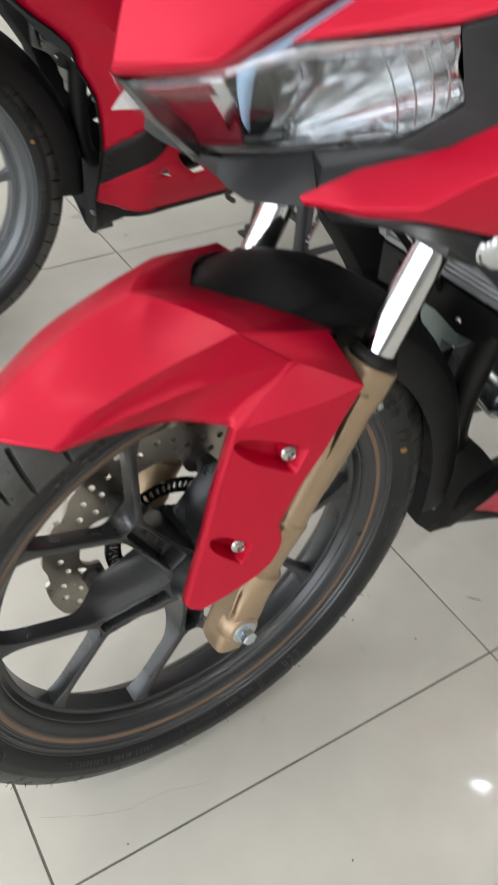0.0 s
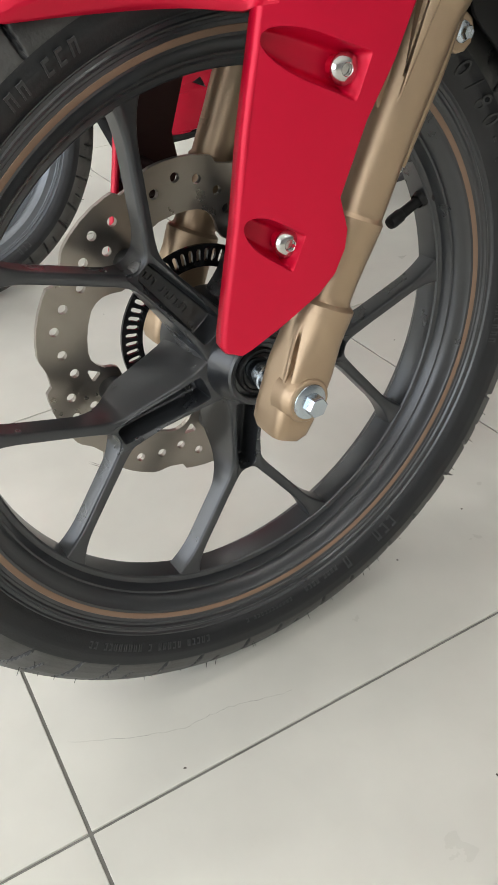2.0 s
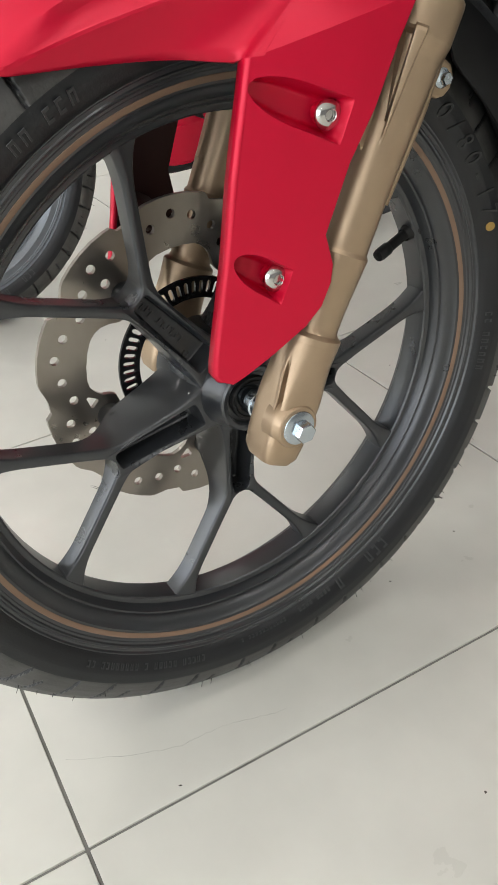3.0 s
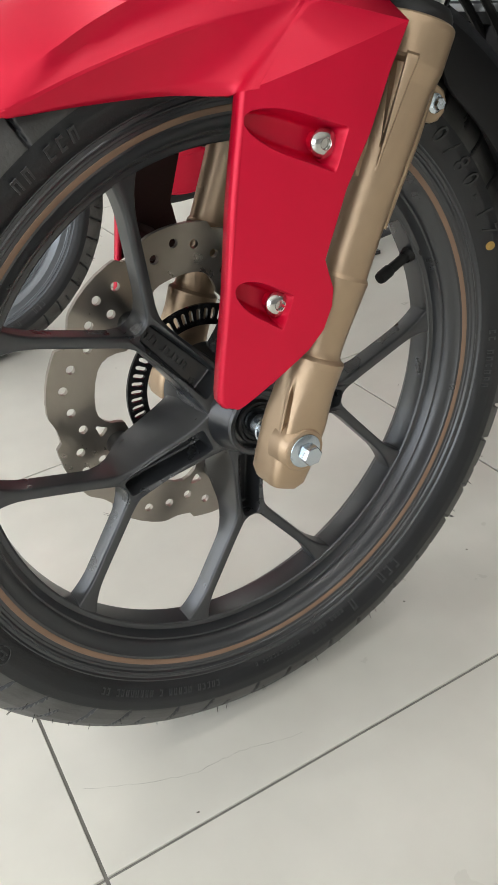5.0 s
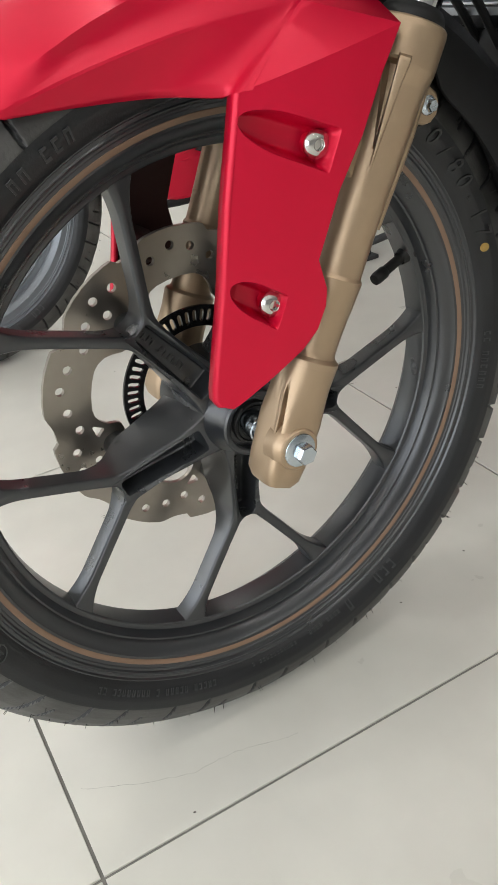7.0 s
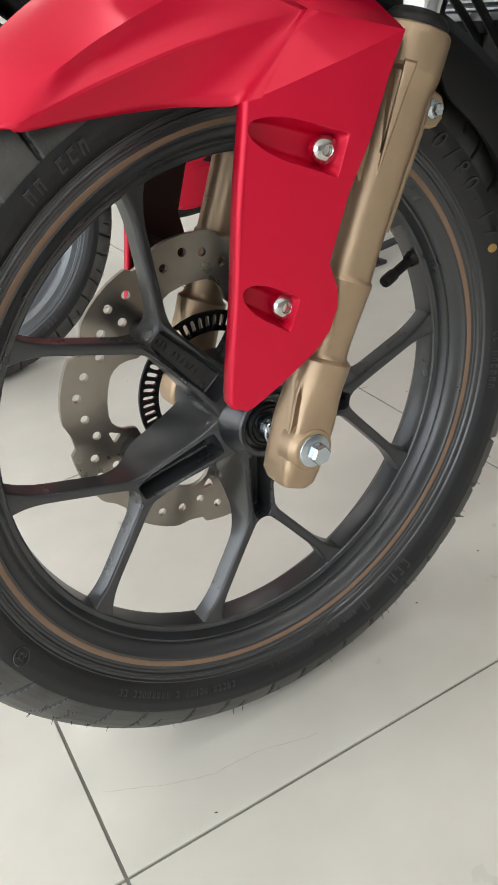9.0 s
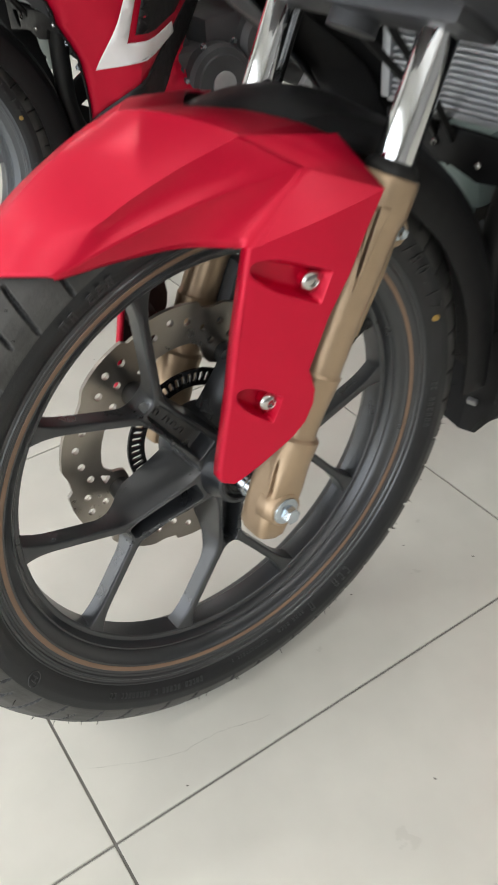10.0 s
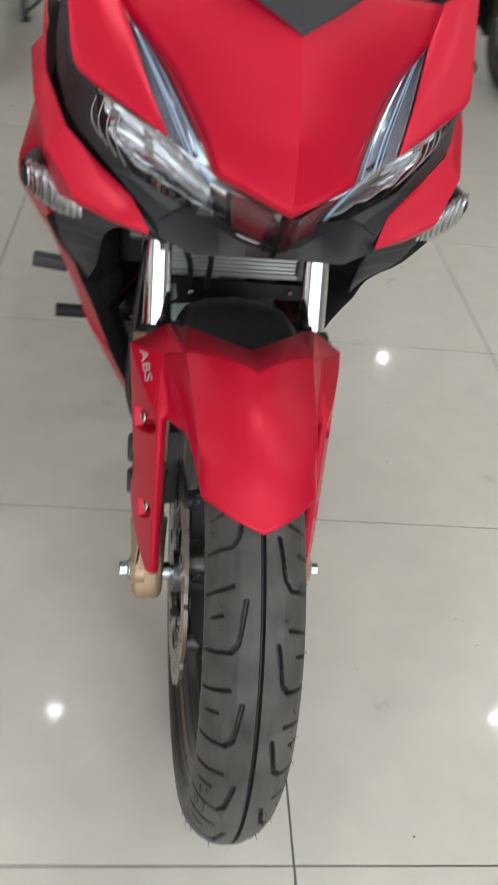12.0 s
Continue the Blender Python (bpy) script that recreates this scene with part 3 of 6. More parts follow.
def on_sidewall(r, degrees, outward=True):
    """Pose on the left tyre wall: text's up points outward, or inward, its front to +x."""
    a = radians(degrees)
    out = Vector((0, math.cos(a), math.sin(a)))
    for k in range(200):
        u = 0.6 + 0.4 * k / 200
        if tyre_profile(u)[1] <= r:
            break
    x, rr = tyre_profile(u)
    x2, r2 = tyre_profile(min(1, u + 0.03))
    slope = (Vector((x2 - x, 0, 0)) + out * (r2 - rr)).normalized()
    along = Vector((0, -math.sin(a), math.cos(a)))
    up = -slope if outward else slope
    right = -along if outward else along
    face = right.cross(up)
    m = Matrix.Identity(4)
    m.col[0][:3], m.col[1][:3], m.col[2][:3] = right, up, face
    m.translation = Vector((x, HUB[1], HUB[2])) + out * rr + face * 0.0003
    return m


def ring_text(name, body, size, r, middle, pitch, outward=True, mat=RUBBER_SOFT):
    """Letters along the tyre wall, joined as one raised line."""
    bm = bmesh.new()
    for k, ch in enumerate(body):
        if ch == " ":
            continue
        a = middle + (-1 if outward else 1) * pitch * (k - (len(body) - 1) / 2)
        me = text_mesh(ch, size, mat)
        me.transform(on_sidewall(r, a, outward))
        bm.from_mesh(me)
        bpy.data.meshes.remove(me)
    return part(name, bm, mat, front_wheel)


# paler than the tyre wall, to imitate highlights on the raised strokes
MOULDED = material("raised_rubber_lettering", (0.036, 0.037, 0.039), 0.45, 0.0, 0.1, 100)
ring_text("size_marking", "90/80-17", 0.019, 0.2425, 34.0, 3.9, True, material("smooth_moulded_rubber", (0.011, 0.0115, 0.012), 0.42, 0.0, 0.1, 100))
# small moulded lettering that cannot be read
bars = bmesh.new()
rng = random.Random(8)
for start, count, pitch, tall, r in ((226, 25, 1.1, 0.0055, 0.2385), (262, 13, 0.9, 0.003, 0.2355), (277, 9, 1.0, 0.004, 0.235), (288, 7, 2.2, 0.0105, 0.2375), (108.5, 8, 2.0, 0.0105, 0.243), (150, 10, 1.2, 0.005, 0.2405), (346, 9, 1.5, 0.006, 0.2385)):
    for k in range(count):
        if rng.random() < 0.12:
            continue
        m = on_sidewall(r, start + pitch * k, True)
        w = radians(pitch) * r * 0.55
        style = rng.random()
        for dx, dy, sx, sy in (((-0.36, 0, 0.26, 1), (0.36, 0, 0.26, 1), (0, 0.38, 0.6, 0.2)) if style < 0.5 else ((-0.36, 0, 0.26, 1), (0.1, 0.4, 0.7, 0.2), (0.1, -0.4, 0.7, 0.2))):
            own = block((w * sx, tall * sy, 0.0007), (0, 0, 0), 0)
            bmesh.ops.transform(own, matrix=m @ Matrix.Translation((dx * w, dy * tall, 0)), verts=own.verts[:])
            bars = join(bars, own)
tagged(part("moulded_lettering", bars, MOULDED, front_wheel), kind="stuff")
mark = lathe([(0.0, 0.0062), (0.0006, 0.0064), (0.0006, 0.0069), (0.0, 0.0071)], 28)
mark = join(mark, block((0.0006, 0.0012, 0.0066), (0.0003, -0.002, 0), 0), block((0.0006, 0.0012, 0.0066), (0.0003, 0.002, 0), 0), block((0.0006, 0.004, 0.0011), (0.0003, 0, 0.0012), 0))
bmesh.ops.transform(mark, matrix=on_sidewall(0.2425, 202.3) @ Matrix.Rotation(radians(-90), 4, "Y"), verts=mark.verts[:])
part("round_marking", mark, MOULDED, front_wheel, "small round moulded mark on the tyre wall")
dot = turned((0, 0, 0), (0, 0, 1), [(0, 0.0038), (0.0004, 0.0038), (0.0006, 0.0034), (0.0006, 0.0)], 20)
bmesh.ops.transform(dot, matrix=on_sidewall(0.241, 17.0), verts=dot.verts[:])
part("paint_dot", dot, YELLOW, front_wheel, "small yellow paint dot on the tyre wall")

# ---- brake disc and sensor ring on the far side ----
DISC_X = -0.050


def disc_outline():
    """Ten waves, each with a hooked notch, a slow rise and a chamfered end."""
    wave = [(0.0, 0.1238), (2.0, 0.1236), (3.6, 0.1236), (4.6, 0.1262), (5.4, 0.1284), (8.0, 0.129), (13.0, 0.1298), (18.0, 0.1301), (23.0, 0.13), (27.5, 0.1295), (29.5, 0.1285), (31.5, 0.1264), (33.5, 0.1246), (35.0, 0.124)]
    return [polar(r, 36 * k + a)[1:] for k in range(10) for a, r in wave]


holes = []
for k in range(10):
    for da, r in ((1.5, 0.1045), (10.8, 0.1130), (19.3, 0.117), (28.6, 0.1112)):
        holes.append(circle(*polar(r, 36 * k + da)[1:], 0.0036, 14))
for k in range(5):
    for da, r in ((56, 0.101), (67, 0.0925)):
        holes.append(circle(*polar(r, 72 * k + da)[1:], 0.0036, 14))
    holes.append([polar(r, 72 * k + da)[1:] for da, r in ((38.6, 0.0935), (39.2, 0.0948), (44.6, 0.0935), (45.2, 0.0918), (42.8, 0.0862), (41.6, 0.0862))])
# five wide openings between the tabs that reach in to the hub
inner = []
for k in range(5):
    for da, r in ((-13.5, 0.0712), (-9.0, 0.0705), (-4.0, 0.074), (-0.5, 0.0815), (2.5, 0.0865), (6.0, 0.0898), (10.0, 0.0915), (16.0, 0.0918), (23.0, 0.0918), (30.0, 0.0915), (34.0, 0.0902), (37.5, 0.0865), (40.5, 0.0815), (42.0, 0.075), (44.0, 0.0712), (50.0, 0.0705)):
        inner.append(polar(r, 72 * k + da)[1:])
brake_disc = part("brake_disc", slab(disc_outline(), DISC_X, 0.0042, [inner] + holes, 0.0), STEEL, front_wheel, "drilled wave brake disc of brushed steel", sharp=15)
slots = []
for k in range(56):
    a, h = 360 / 56 * k, 1.75
    slots.append([polar(r, a + u * h)[1:] for r, u in ((0.0535, -0.7), (0.053, 0.0), (0.0535, 0.7), (0.0548, 1.0), (0.0612, 0.9), (0.0626, 0.6), (0.0631, 0.0), (0.0626, -0.6), (0.0612, -0.9), (0.0548, -1.0))])
part("sensor_ring", slab(circle(HUB[1], HUB[2], 0.0662, 96), -0.0455, 0.0025, [circle(HUB[1], HUB[2], 0.0492, 72)] + slots, 0), GLOSS_BLACK, front_wheel, "slotted black wheel-speed sensor ring")

# ---- fork ----
FX = 0.0852
DIR = Vector((0, 0.447, 0.8945))
REAR = Vector((0, 0.8945, -0.447))
LOW = Vector((FX, -0.0045, 0.2935))


def fork_point(h, x=FX):
    p = LOW + DIR * h
    return (x, p.y, p.z)


def along_table(table, h):
    """The value at h in a table of (h, value), in straight steps."""
    if h <= table[0][0]:
        return table[0][1]
    for (h0, r0), (h1, r1) in zip(table, table[1:]):
        if h <= h1:
            return r0 + (r1 - r0) * (h - h0) / max(1e-9, h1 - h0)
    return table[-1][1]


# radius of the turned leg by height over the axle: rim of the foot, waist, chamfered shoulder, flare to the collar
LEG = [(0.0595, 0.0208), (0.062, 0.021), (0.0636, 0.0209), (0.0642, 0.0205), (0.0662, 0.0178), (0.068, 0.0169), (0.071, 0.0166), (0.08, 0.0168), (0.092, 0.0175), (0.104, 0.0185), (0.114, 0.0192), (0.1182, 0.0196), (0.1192, 0.0196), (0.1196, 0.0194), (0.1214, 0.0182), (0.122, 0.018), (0.125, 0.0179), (0.15, 0.0182), (0.18, 0.019), (0.21, 0.0202), (0.232, 0.0208), (0.2395, 0.0214), (0.2455, 0.0227), (0.2485, 0.0232), (0.25, 0.0235), (0.271, 0.0237), (0.2738, 0.0233), (0.275, 0.0222), (0.275, 0.0185), (0.268, 0.0175)]
# half depth and half width of the squarish foot by height
FOOT_DEEP = [(-0.0285, 0.0), (-0.0284, 0.0112), (-0.0225, 0.0148), (-0.0125, 0.0162), (-0.0035, 0.0168), (0.014, 0.0178), (0.03, 0.0189), (0.046, 0.02), (0.058, 0.0208), (0.061, 0.0206)]
FOOT_WIDE = [(-0.0285, 0.0), (-0.0284, 0.0138), (-0.0225, 0.017), (-0.0125, 0.0176), (-0.0035, 0.0178), (0.014, 0.0184), (0.03, 0.019), (0.046, 0.02), (0.058, 0.0208), (0.061, 0.0206)]


def bump(v, a, b, soft):
    """1 between a and b, falling to 0 within soft outside of them."""
    return smooth_step((v - a + soft) / soft) * smooth_step((b + soft - v) / soft)


def fork_leg(side):
    s = 1 if side > 0 else -1
    # turned upper part of the lower leg; angles run from the outer side to the front
    heights = sorted({h for h, _ in LEG[:-2]} | {0.126 + 0.0016 * k for k in range(92)})
    turns = [3.0 * k for k in range(5)] + [15 + 1.0 * k for k in range(80)] + [95 + 5.0 * k for k in range(53)]
    body = []
    for h in heights + [0.275, 0.268]:
        r = along_table(LEG, h) if len(body) < len(heights) else LEG[-2 if len(body) == len(heights) else -1][1]
        right, left = 37 + 5 * (h - 0.2) / 0.05, 38.5 + 25 * max(0.0, h - 0.2) / 0.05
        left = max(left, right + 3.4)
        bent = [(15, 15), (24, right - 16), (36, right - 1.2), (42, right + 1.6), (54, left - 1.6), (60, left + 1.2), (95, 95)]
        row = []
        for turn in turns:
            g = along_table(bent, turn) if 15 <= turn <= 95 else turn
            slot = smooth_step((h - 0.2) / 0.004) * smooth_step((0.2515 - h) / 0.0025) * smooth_step((g - right + 1.2) / 2.8) * smooth_step((left + 1.2 - g) / 2.8)
            rib = 0.0021 * bump(g, right - 3 - 13 * max(0.0, h - 0.195) / 0.055, right - 1.5, 2.6) * smooth_step((h - 0.186) / 0.012) * smooth_step((0.2545 - h) / 0.003)
            lug = 0.0035 * bump(g, 66, 92, 4) * bump(h, 0.184, 0.2, 0.004)
            rr = r - 0.0105 * slot + rib + lug if h < 0.262 and len(body) < len(heights) else r
            row.append(Vector(fork_point(h)) + (Vector((1, 0, 0)) * math.cos(radians(g)) - REAR * math.sin(radians(g))) * rr)
        body.append(row)
    lower = grid(body, closed_v=True)
    # the foot: squarish sections that round off upwards, with a long wedge-shaped groove and a chamfered sole
    levels = sorted({h for h, _ in FOOT_DEEP} | {-0.002 + 0.002 * k for k in range(29)})
    rows = []
    for h in levels:
        deep, wide = along_table(FOOT_DEEP, h), along_table(FOOT_WIDE, h)
        e = 0.48 + 0.52 * smooth_step((h - 0.012) / 0.038)
        row = []
        half = 1.0 + 6.5 * max(0.0, min(0.044, 0.046 - h)) / 0.04
        bent = [(0, 0), (50, 62 - half - 2.0), (56, 62 - half + 0.6), (66, 62 + half - 0.6), (72, 62 + half + 2.0), (82, 62 + half + 9.0), (130, 130), (360, 360)]
        for k in range(180):
            g = along_table(bent, 2.0 * k)
            cx, cy = math.cos(radians(g)), math.sin(radians(g))
            px, py = math.copysign(abs(cx) ** e, cx) * wide, math.copysign(abs(cy) ** e, cy) * deep
            groove_in = 1 - 0.27 * bump(g, 62 - half, 62 + half, 2.2) * smooth_step((0.046 - h) / 0.012) * smooth_step((h - 0.003) / 0.004)
            edge = 1 + 0.035 * bump(g, 62 + half + 3, 62 + half + 8, 3.0) * smooth_step((0.05 - h) / 0.012) * smooth_step((h + 0.004) / 0.006)
            row.append(Vector(fork_point(h)) + Vector((px, 0, 0)) * groove_in * edge - REAR * py * groove_in * edge)
        rows.append(row)
    foot = grid(rows, closed_v=True)
    boss = turned((FX + 0.004, -0.0035, 0.2965), (FX + 1, -0.0035, 0.2965), [(0.0, 0.0195), (0.009, 0.0185), (0.0118, 0.0172), (0.0134, 0.0158), (0.0152, 0.0152), (0.016, 0.0142), (0.0161, 0.0)], 44)
    pieces = [lower]
    feet = [join(foot, boss)]
    # web towards the rear with a through tab for a bolt
    web = slab([(0.09, 0.47), (0.104, 0.483), (0.118, 0.4825), (0.1245, 0.482), (0.1285, 0.4805), (0.1335, 0.4808), (0.1378, 0.484), (0.1395, 0.4905), (0.1378, 0.496), (0.1335, 0.4995), (0.1255, 0.502), (0.12, 0.508), (0.114, 0.518), (0.1, 0.52)], FX - 0.004, 0.009, bevel=0.002)
    # the raised rim of the casting that swings from the collar down the rear of the leg
    rim_line = curve_path([tuple(Vector(fork_point(0.245, FX + 0.007)) + REAR * 0.0205), tuple(Vector(fork_point(0.232, FX + 0.008)) + REAR * 0.0185), tuple(Vector(fork_point(0.212, FX + 0.01)) + REAR * 0.0165), tuple(Vector(fork_point(0.185, FX + 0.0105)) + REAR * 0.0148), tuple(Vector(fork_point(0.155, FX + 0.0105)) + REAR * 0.0138)], 8)
    web = join(web, tube(rim_line, [0.0026 + 0.0012 * math.sin(math.pi * k / 32) for k in range(33)], 10))
    webs = [web]
    leg, base, web = join(*pieces), feet[0], webs[0]
    if s < 0:
        leg, base, web = mirrored(leg), mirrored(base), mirrored(web)
    ob = part("fork_leg", leg, GOLD, bike, "gold-painted fork lower leg", sharp=24)
    part("axle_foot", base, GOLD, ob, "gold axle clamp foot", sharp=30)
    part("mounting_web", web, GOLD, ob, "gold cast mounting tab", sharp=18)
    sx = lambda p: (s * p[0], p[1], p[2])
    part("chrome_tube", turned(sx(fork_point(0.27)), sx(fork_point(0.8)), [(0, 0.0148), (0.26, 0.0148), (0.262, 0.0)], 48), CHROME, ob, "polished chrome fork tube")
    part("dust_seal", turned(sx(fork_point(0.2735)), sx(fork_point(0.4)), [(0, 0.0195), (0.002, 0.0205), (0.0055, 0.0203), (0.008, 0.019), (0.0105, 0.0168), (0.011, 0.0148)], 40), RUBBER_SOFT, ob, "black rubber fork seal")
    return ob


def hex_bolt(at, out, r, tall, washer, parent, mat=ZINC, name="bolt", label=""):
    a, d = Vector(at), Vector(out).normalized()
    _, su, up = ring_frame(d)
    body = turned(a, a + d, [(0, washer), (0.0008, washer), (0.0012, washer * 0.98), (0.0032, r * 1.02), (0.0034, 0)], 32)
    rows = []
    for h, k in ((0.002, 1.0), (tall - 0.001, 1.0), (tall, 0.9), (tall, 0.0)):
        rows.append([a + d * h + (su * math.cos(math.pi / 3 * i) + up * math.sin(math.pi / 3 * i)) * r * k for i in range(6)])
    return part(name, join(body, grid(rows, closed_v=True)), mat, parent, label, sharp=25)


def dome_bolt(at, out, r, parent, mat=SCREW_STEEL):
    """A round-headed socket screw."""
    a = Vector(at)
    prof = [(0, r * 0.98), (0.0004, r), (0.0009, r), (0.0022, r * 0.9), (0.0035, r * 0.66), (0.0041, r * 0.42), (0.0038, r * 0.37), (0.0018, r * 0.34), (0.0018, 0)]
    return part("screw", turned(a, a + Vector(out), prof, 28), mat, parent, "round-headed steel screw", sharp=50)


fork_left, fork_right = fork_leg(1), fork_leg(-1)
hex_bolt((FX + 0.02, -0.0035, 0.2965), (1, 0, 0), 0.0074, 0.0105, 0.0122, fork_left, label="zinc-plated axle bolt")
hex_bolt((-FX - 0.02, -0.003, 0.2965), (-1, 0, 0), 0.0082, 0.012, 0.0122, fork_right, label="zinc-plated axle nut")
hex_bolt((FX + 0.0005, 0.131, 0.4905), (1, 0, 0), 0.0041, 0.0062, 0.0062, fork_left, label="small zinc-plated hex bolt")
hex_bolt((-FX - 0.0005, 0.131, 0.4905), (-1, 0, 0), 0.0041, 0.0062, 0.0062, fork_right, label="small zinc-plated hex bolt")
part("axle", turned((-0.09, -0.004, 0.293), (0.09, -0.004, 0.293), [(0, 0.0), (0, 0.0095), (0.022, 0.0105), (0.03, 0.0105), (0.03, 0.008), (0.13, 0.008), (0.131, 0.0098), (0.141, 0.0098), (0.1418, 0.0108), (0.149, 0.0108), (0.1498, 0.0098), (0.18, 0.0098)], 32), ZINC, bike, "zinc-plated wheel axle and spacers")

# brake caliper behind the right leg
cal = join(block((0.036, 0.052, 0.088), (-0.071, 0.082, 0.385), 0.008, (-24, 0, 0)), block((0.022, 0.06, 0.06), (-0.094, 0.078, 0.38), 0.007, (-24, 0, 0)), turned((-0.09, 0.09, 0.4), (-0.112, 0.09, 0.4), [(0, 0.017), (0.018, 0.017), (0.021, 0.013), (0.021, 0)], 28), turned((-0.09, 0.072, 0.365), (-0.112, 0.072, 0.365), [(0, 0.015), (0.018, 0.015), (0.021, 0.012), (0.021, 0)], 28))
caliper = part("brake_caliper", cal, ENGINE, bike, "dark hydraulic brake caliper")
part("bracket", slab([(0.03, 0.35), (0.062, 0.345), (0.085, 0.43), (0.07, 0.45), (0.045, 0.43)], -0.085, 0.012, [circle(0.056, 0.395, 0.01, 16)], 0.002), GOLD, caliper, "gold caliper bracket")
for p in ((0.06, 0.36), (0.074, 0.432)):
    hex_bolt((-0.092, *p), (-1, 0, 0), 0.006, 0.006, 0.0075, caliper)
part("brake_hose", tube(curve_path([(-0.1, 0.095, 0.425), (-0.112, 0.12, 0.47), (-0.104, 0.16, 0.55), (-0.09, 0.2, 0.66)], 8), 0.0046, 10), RUBBER_SOFT, caliper, "black brake hose")

# ---- front fender ----
def lerp(a, b, t):
    return tuple(a[i] + (b[i] - a[i]) * t for i in range(3))


# lines of one side, each from the front backwards
CROWN_C = [(0, -0.172, 0.531), (0, -0.14, 0.562), (0, -0.095, 0.589), (0, -0.046, 0.6065)]
CREASE = [(0.05, -0.1365, 0.5345), (0.0535, -0.094, 0.5595), (0.0572, -0.0445, 0.5765), (0.0615, 0.0065, 0.5885)]
RIDGE = [(0.0506, -0.1335, 0.5325), (0.0588, -0.079, 0.5465), (0.068, -0.018, 0.5575), (0.0805, 0.044, 0.5625)]
EDGE = [(0.05, -0.132, 0.53), (0.0505, -0.088, 0.528), (0.0565, -0.0435, 0.525), (0.0745, -0.0122, 0.521)]


def fender_side(side):
    bm = bmesh.new()
    c = [curve_path(line, 12) for line in (CROWN_C, CREASE, RIDGE, EDGE)]
    n = len(c[0])
    rows = []
    for k in range(n):
        row = []
        a, b = c[0][k], c[1][k]
        for j in range(15):
            t = j / 14
            p = a.lerp(b, t)
            # rounded crown with a soft ridge along the middle
            p.z += 0.003 * (1 - (2 * t - 1) ** 2) * (0.55 + 0.45 * k / (n - 1))
            p.z -= 0.0028 * max(0.0, 1 - t / 0.4) ** 2
            p.y += (0.002 * smooth_step((t - 0.72) / 0.28) - 0.0065 * (1 - (2 * t - 1) ** 2)) * (1 - k / (n - 1)) ** 3
            row.append(p)
        start = row[-1]
        u = k / (n - 1)
        # the upper crease fades out towards the front, the lower ridge stays crisp with a narrow rounded edge
        fade = smooth_step((0.36 - u) / 0.3)
        ridge, edge = c[2][k], c[3][k]
        high, low = (start - ridge).length, (edge - ridge).length
        for t in (0.06, 0.2, 0.4, 0.6, 0.8, 1 - min(0.3, 0.0011 / max(high, 1e-4))):
            p = start.lerp(ridge, t)
            p.x -= 0.0038 * math.sin(math.pi * t) * (1 - fade) * (1 - smooth_step((u - 0.55) / 0.45))
            row.append(p)
        for t in [min(0.12, 0.0011 / max(low, 1e-4))] + [j / 6 for j in range(1, 7)]:
            row.append(ridge.lerp(edge, t))
        for _ in range(int(14 * fade)):
            row[9:19] = [row[j].lerp((row[j - 1] + row[j + 1]) / 2, 0.5) for j in range(9, 19)]
        rows.append(row)
    grid([[tuple(q) for q in row] for row in rows], bm=bm, mirror=side < 0)
    return bm


# the blade: pairs of (y, z) on its front and rear edges, from the top down
BLADE = [((-0.0062, 0.5232), (0.0872, 0.5445)), ((-0.0112, 0.5035), (0.0738, 0.5205)), ((-0.0172, 0.4812), (0.059, 0.4895)), ((-0.0222, 0.4615), (0.042, 0.4615)), ((-0.03, 0.4235), (0.0245, 0.4225)), ((-0.0325, 0.412), (0.0276, 0.4035)),
         ((-0.036, 0.398), (0.0255, 0.3925)), ((-0.0405, 0.38), (0.0185, 0.3785)), ((-0.044, 0.366), (0.0075, 0.3675)), ((-0.0475, 0.351), (-0.018, 0.3505)), ((-0.0485, 0.344), (-0.036, 0.3395)), ((-0.0465, 0.3395), (-0.041, 0.3372))]
# hollows round its screws: tip, upper corner and lower corner of the end wall, screw
SCOOPS = [((-0.0095, 0.5095), (0.0468, 0.4952), (0.0368, 0.4722), (0.0355, 0.4878)), ((-0.0295, 0.4152), (0.0032, 0.4046), (-0.0062, 0.3842), (-0.0035, 0.3985))]


def blade_x(y, z):
    """How far out the blade stands: it flares towards the rear from its straight leading edge."""
    d = max(0.0, y - (-0.0475 + 0.24 * (z - 0.351)))
    return 0.0862 + 0.42 * d - 1.35 * d * d


def hollow(y, z):
    """How deep the blade is sunk at a place: a round-nosed scoop that ends in a flat wall."""
    for tip, up, low, _ in SCOOPS:
        ey, ez = (up[0] + low[0]) / 2 - tip[0], (up[1] + low[1]) / 2 - tip[1]
        wy, wz = (up[0] - low[0]) / 2, (up[1] - low[1]) / 2
        det = ey * wz - ez * wy
        dy, dz = y - tip[0], z - tip[1]
        a, q = (dy * wz - dz * wy) / det, (ey * dz - ez * dy) / det
        if 0.0 < a < 1.0:
            half = math.sqrt(1 - (1 - min(1.0, a / 0.5)) ** 2) * (0.86 + 0.14 * a)
            if abs(q) < half:
                rim = 1 - abs(q) / half
                return 0.0165 * (0.45 + 0.55 * (1 - (1 - min(1.0, a / 0.6)) ** 2)) * (1 - (1 - min(1.0, rim / 0.5)) ** 2) * min(1.0, (1 - a) / 0.07)
    return 0.0


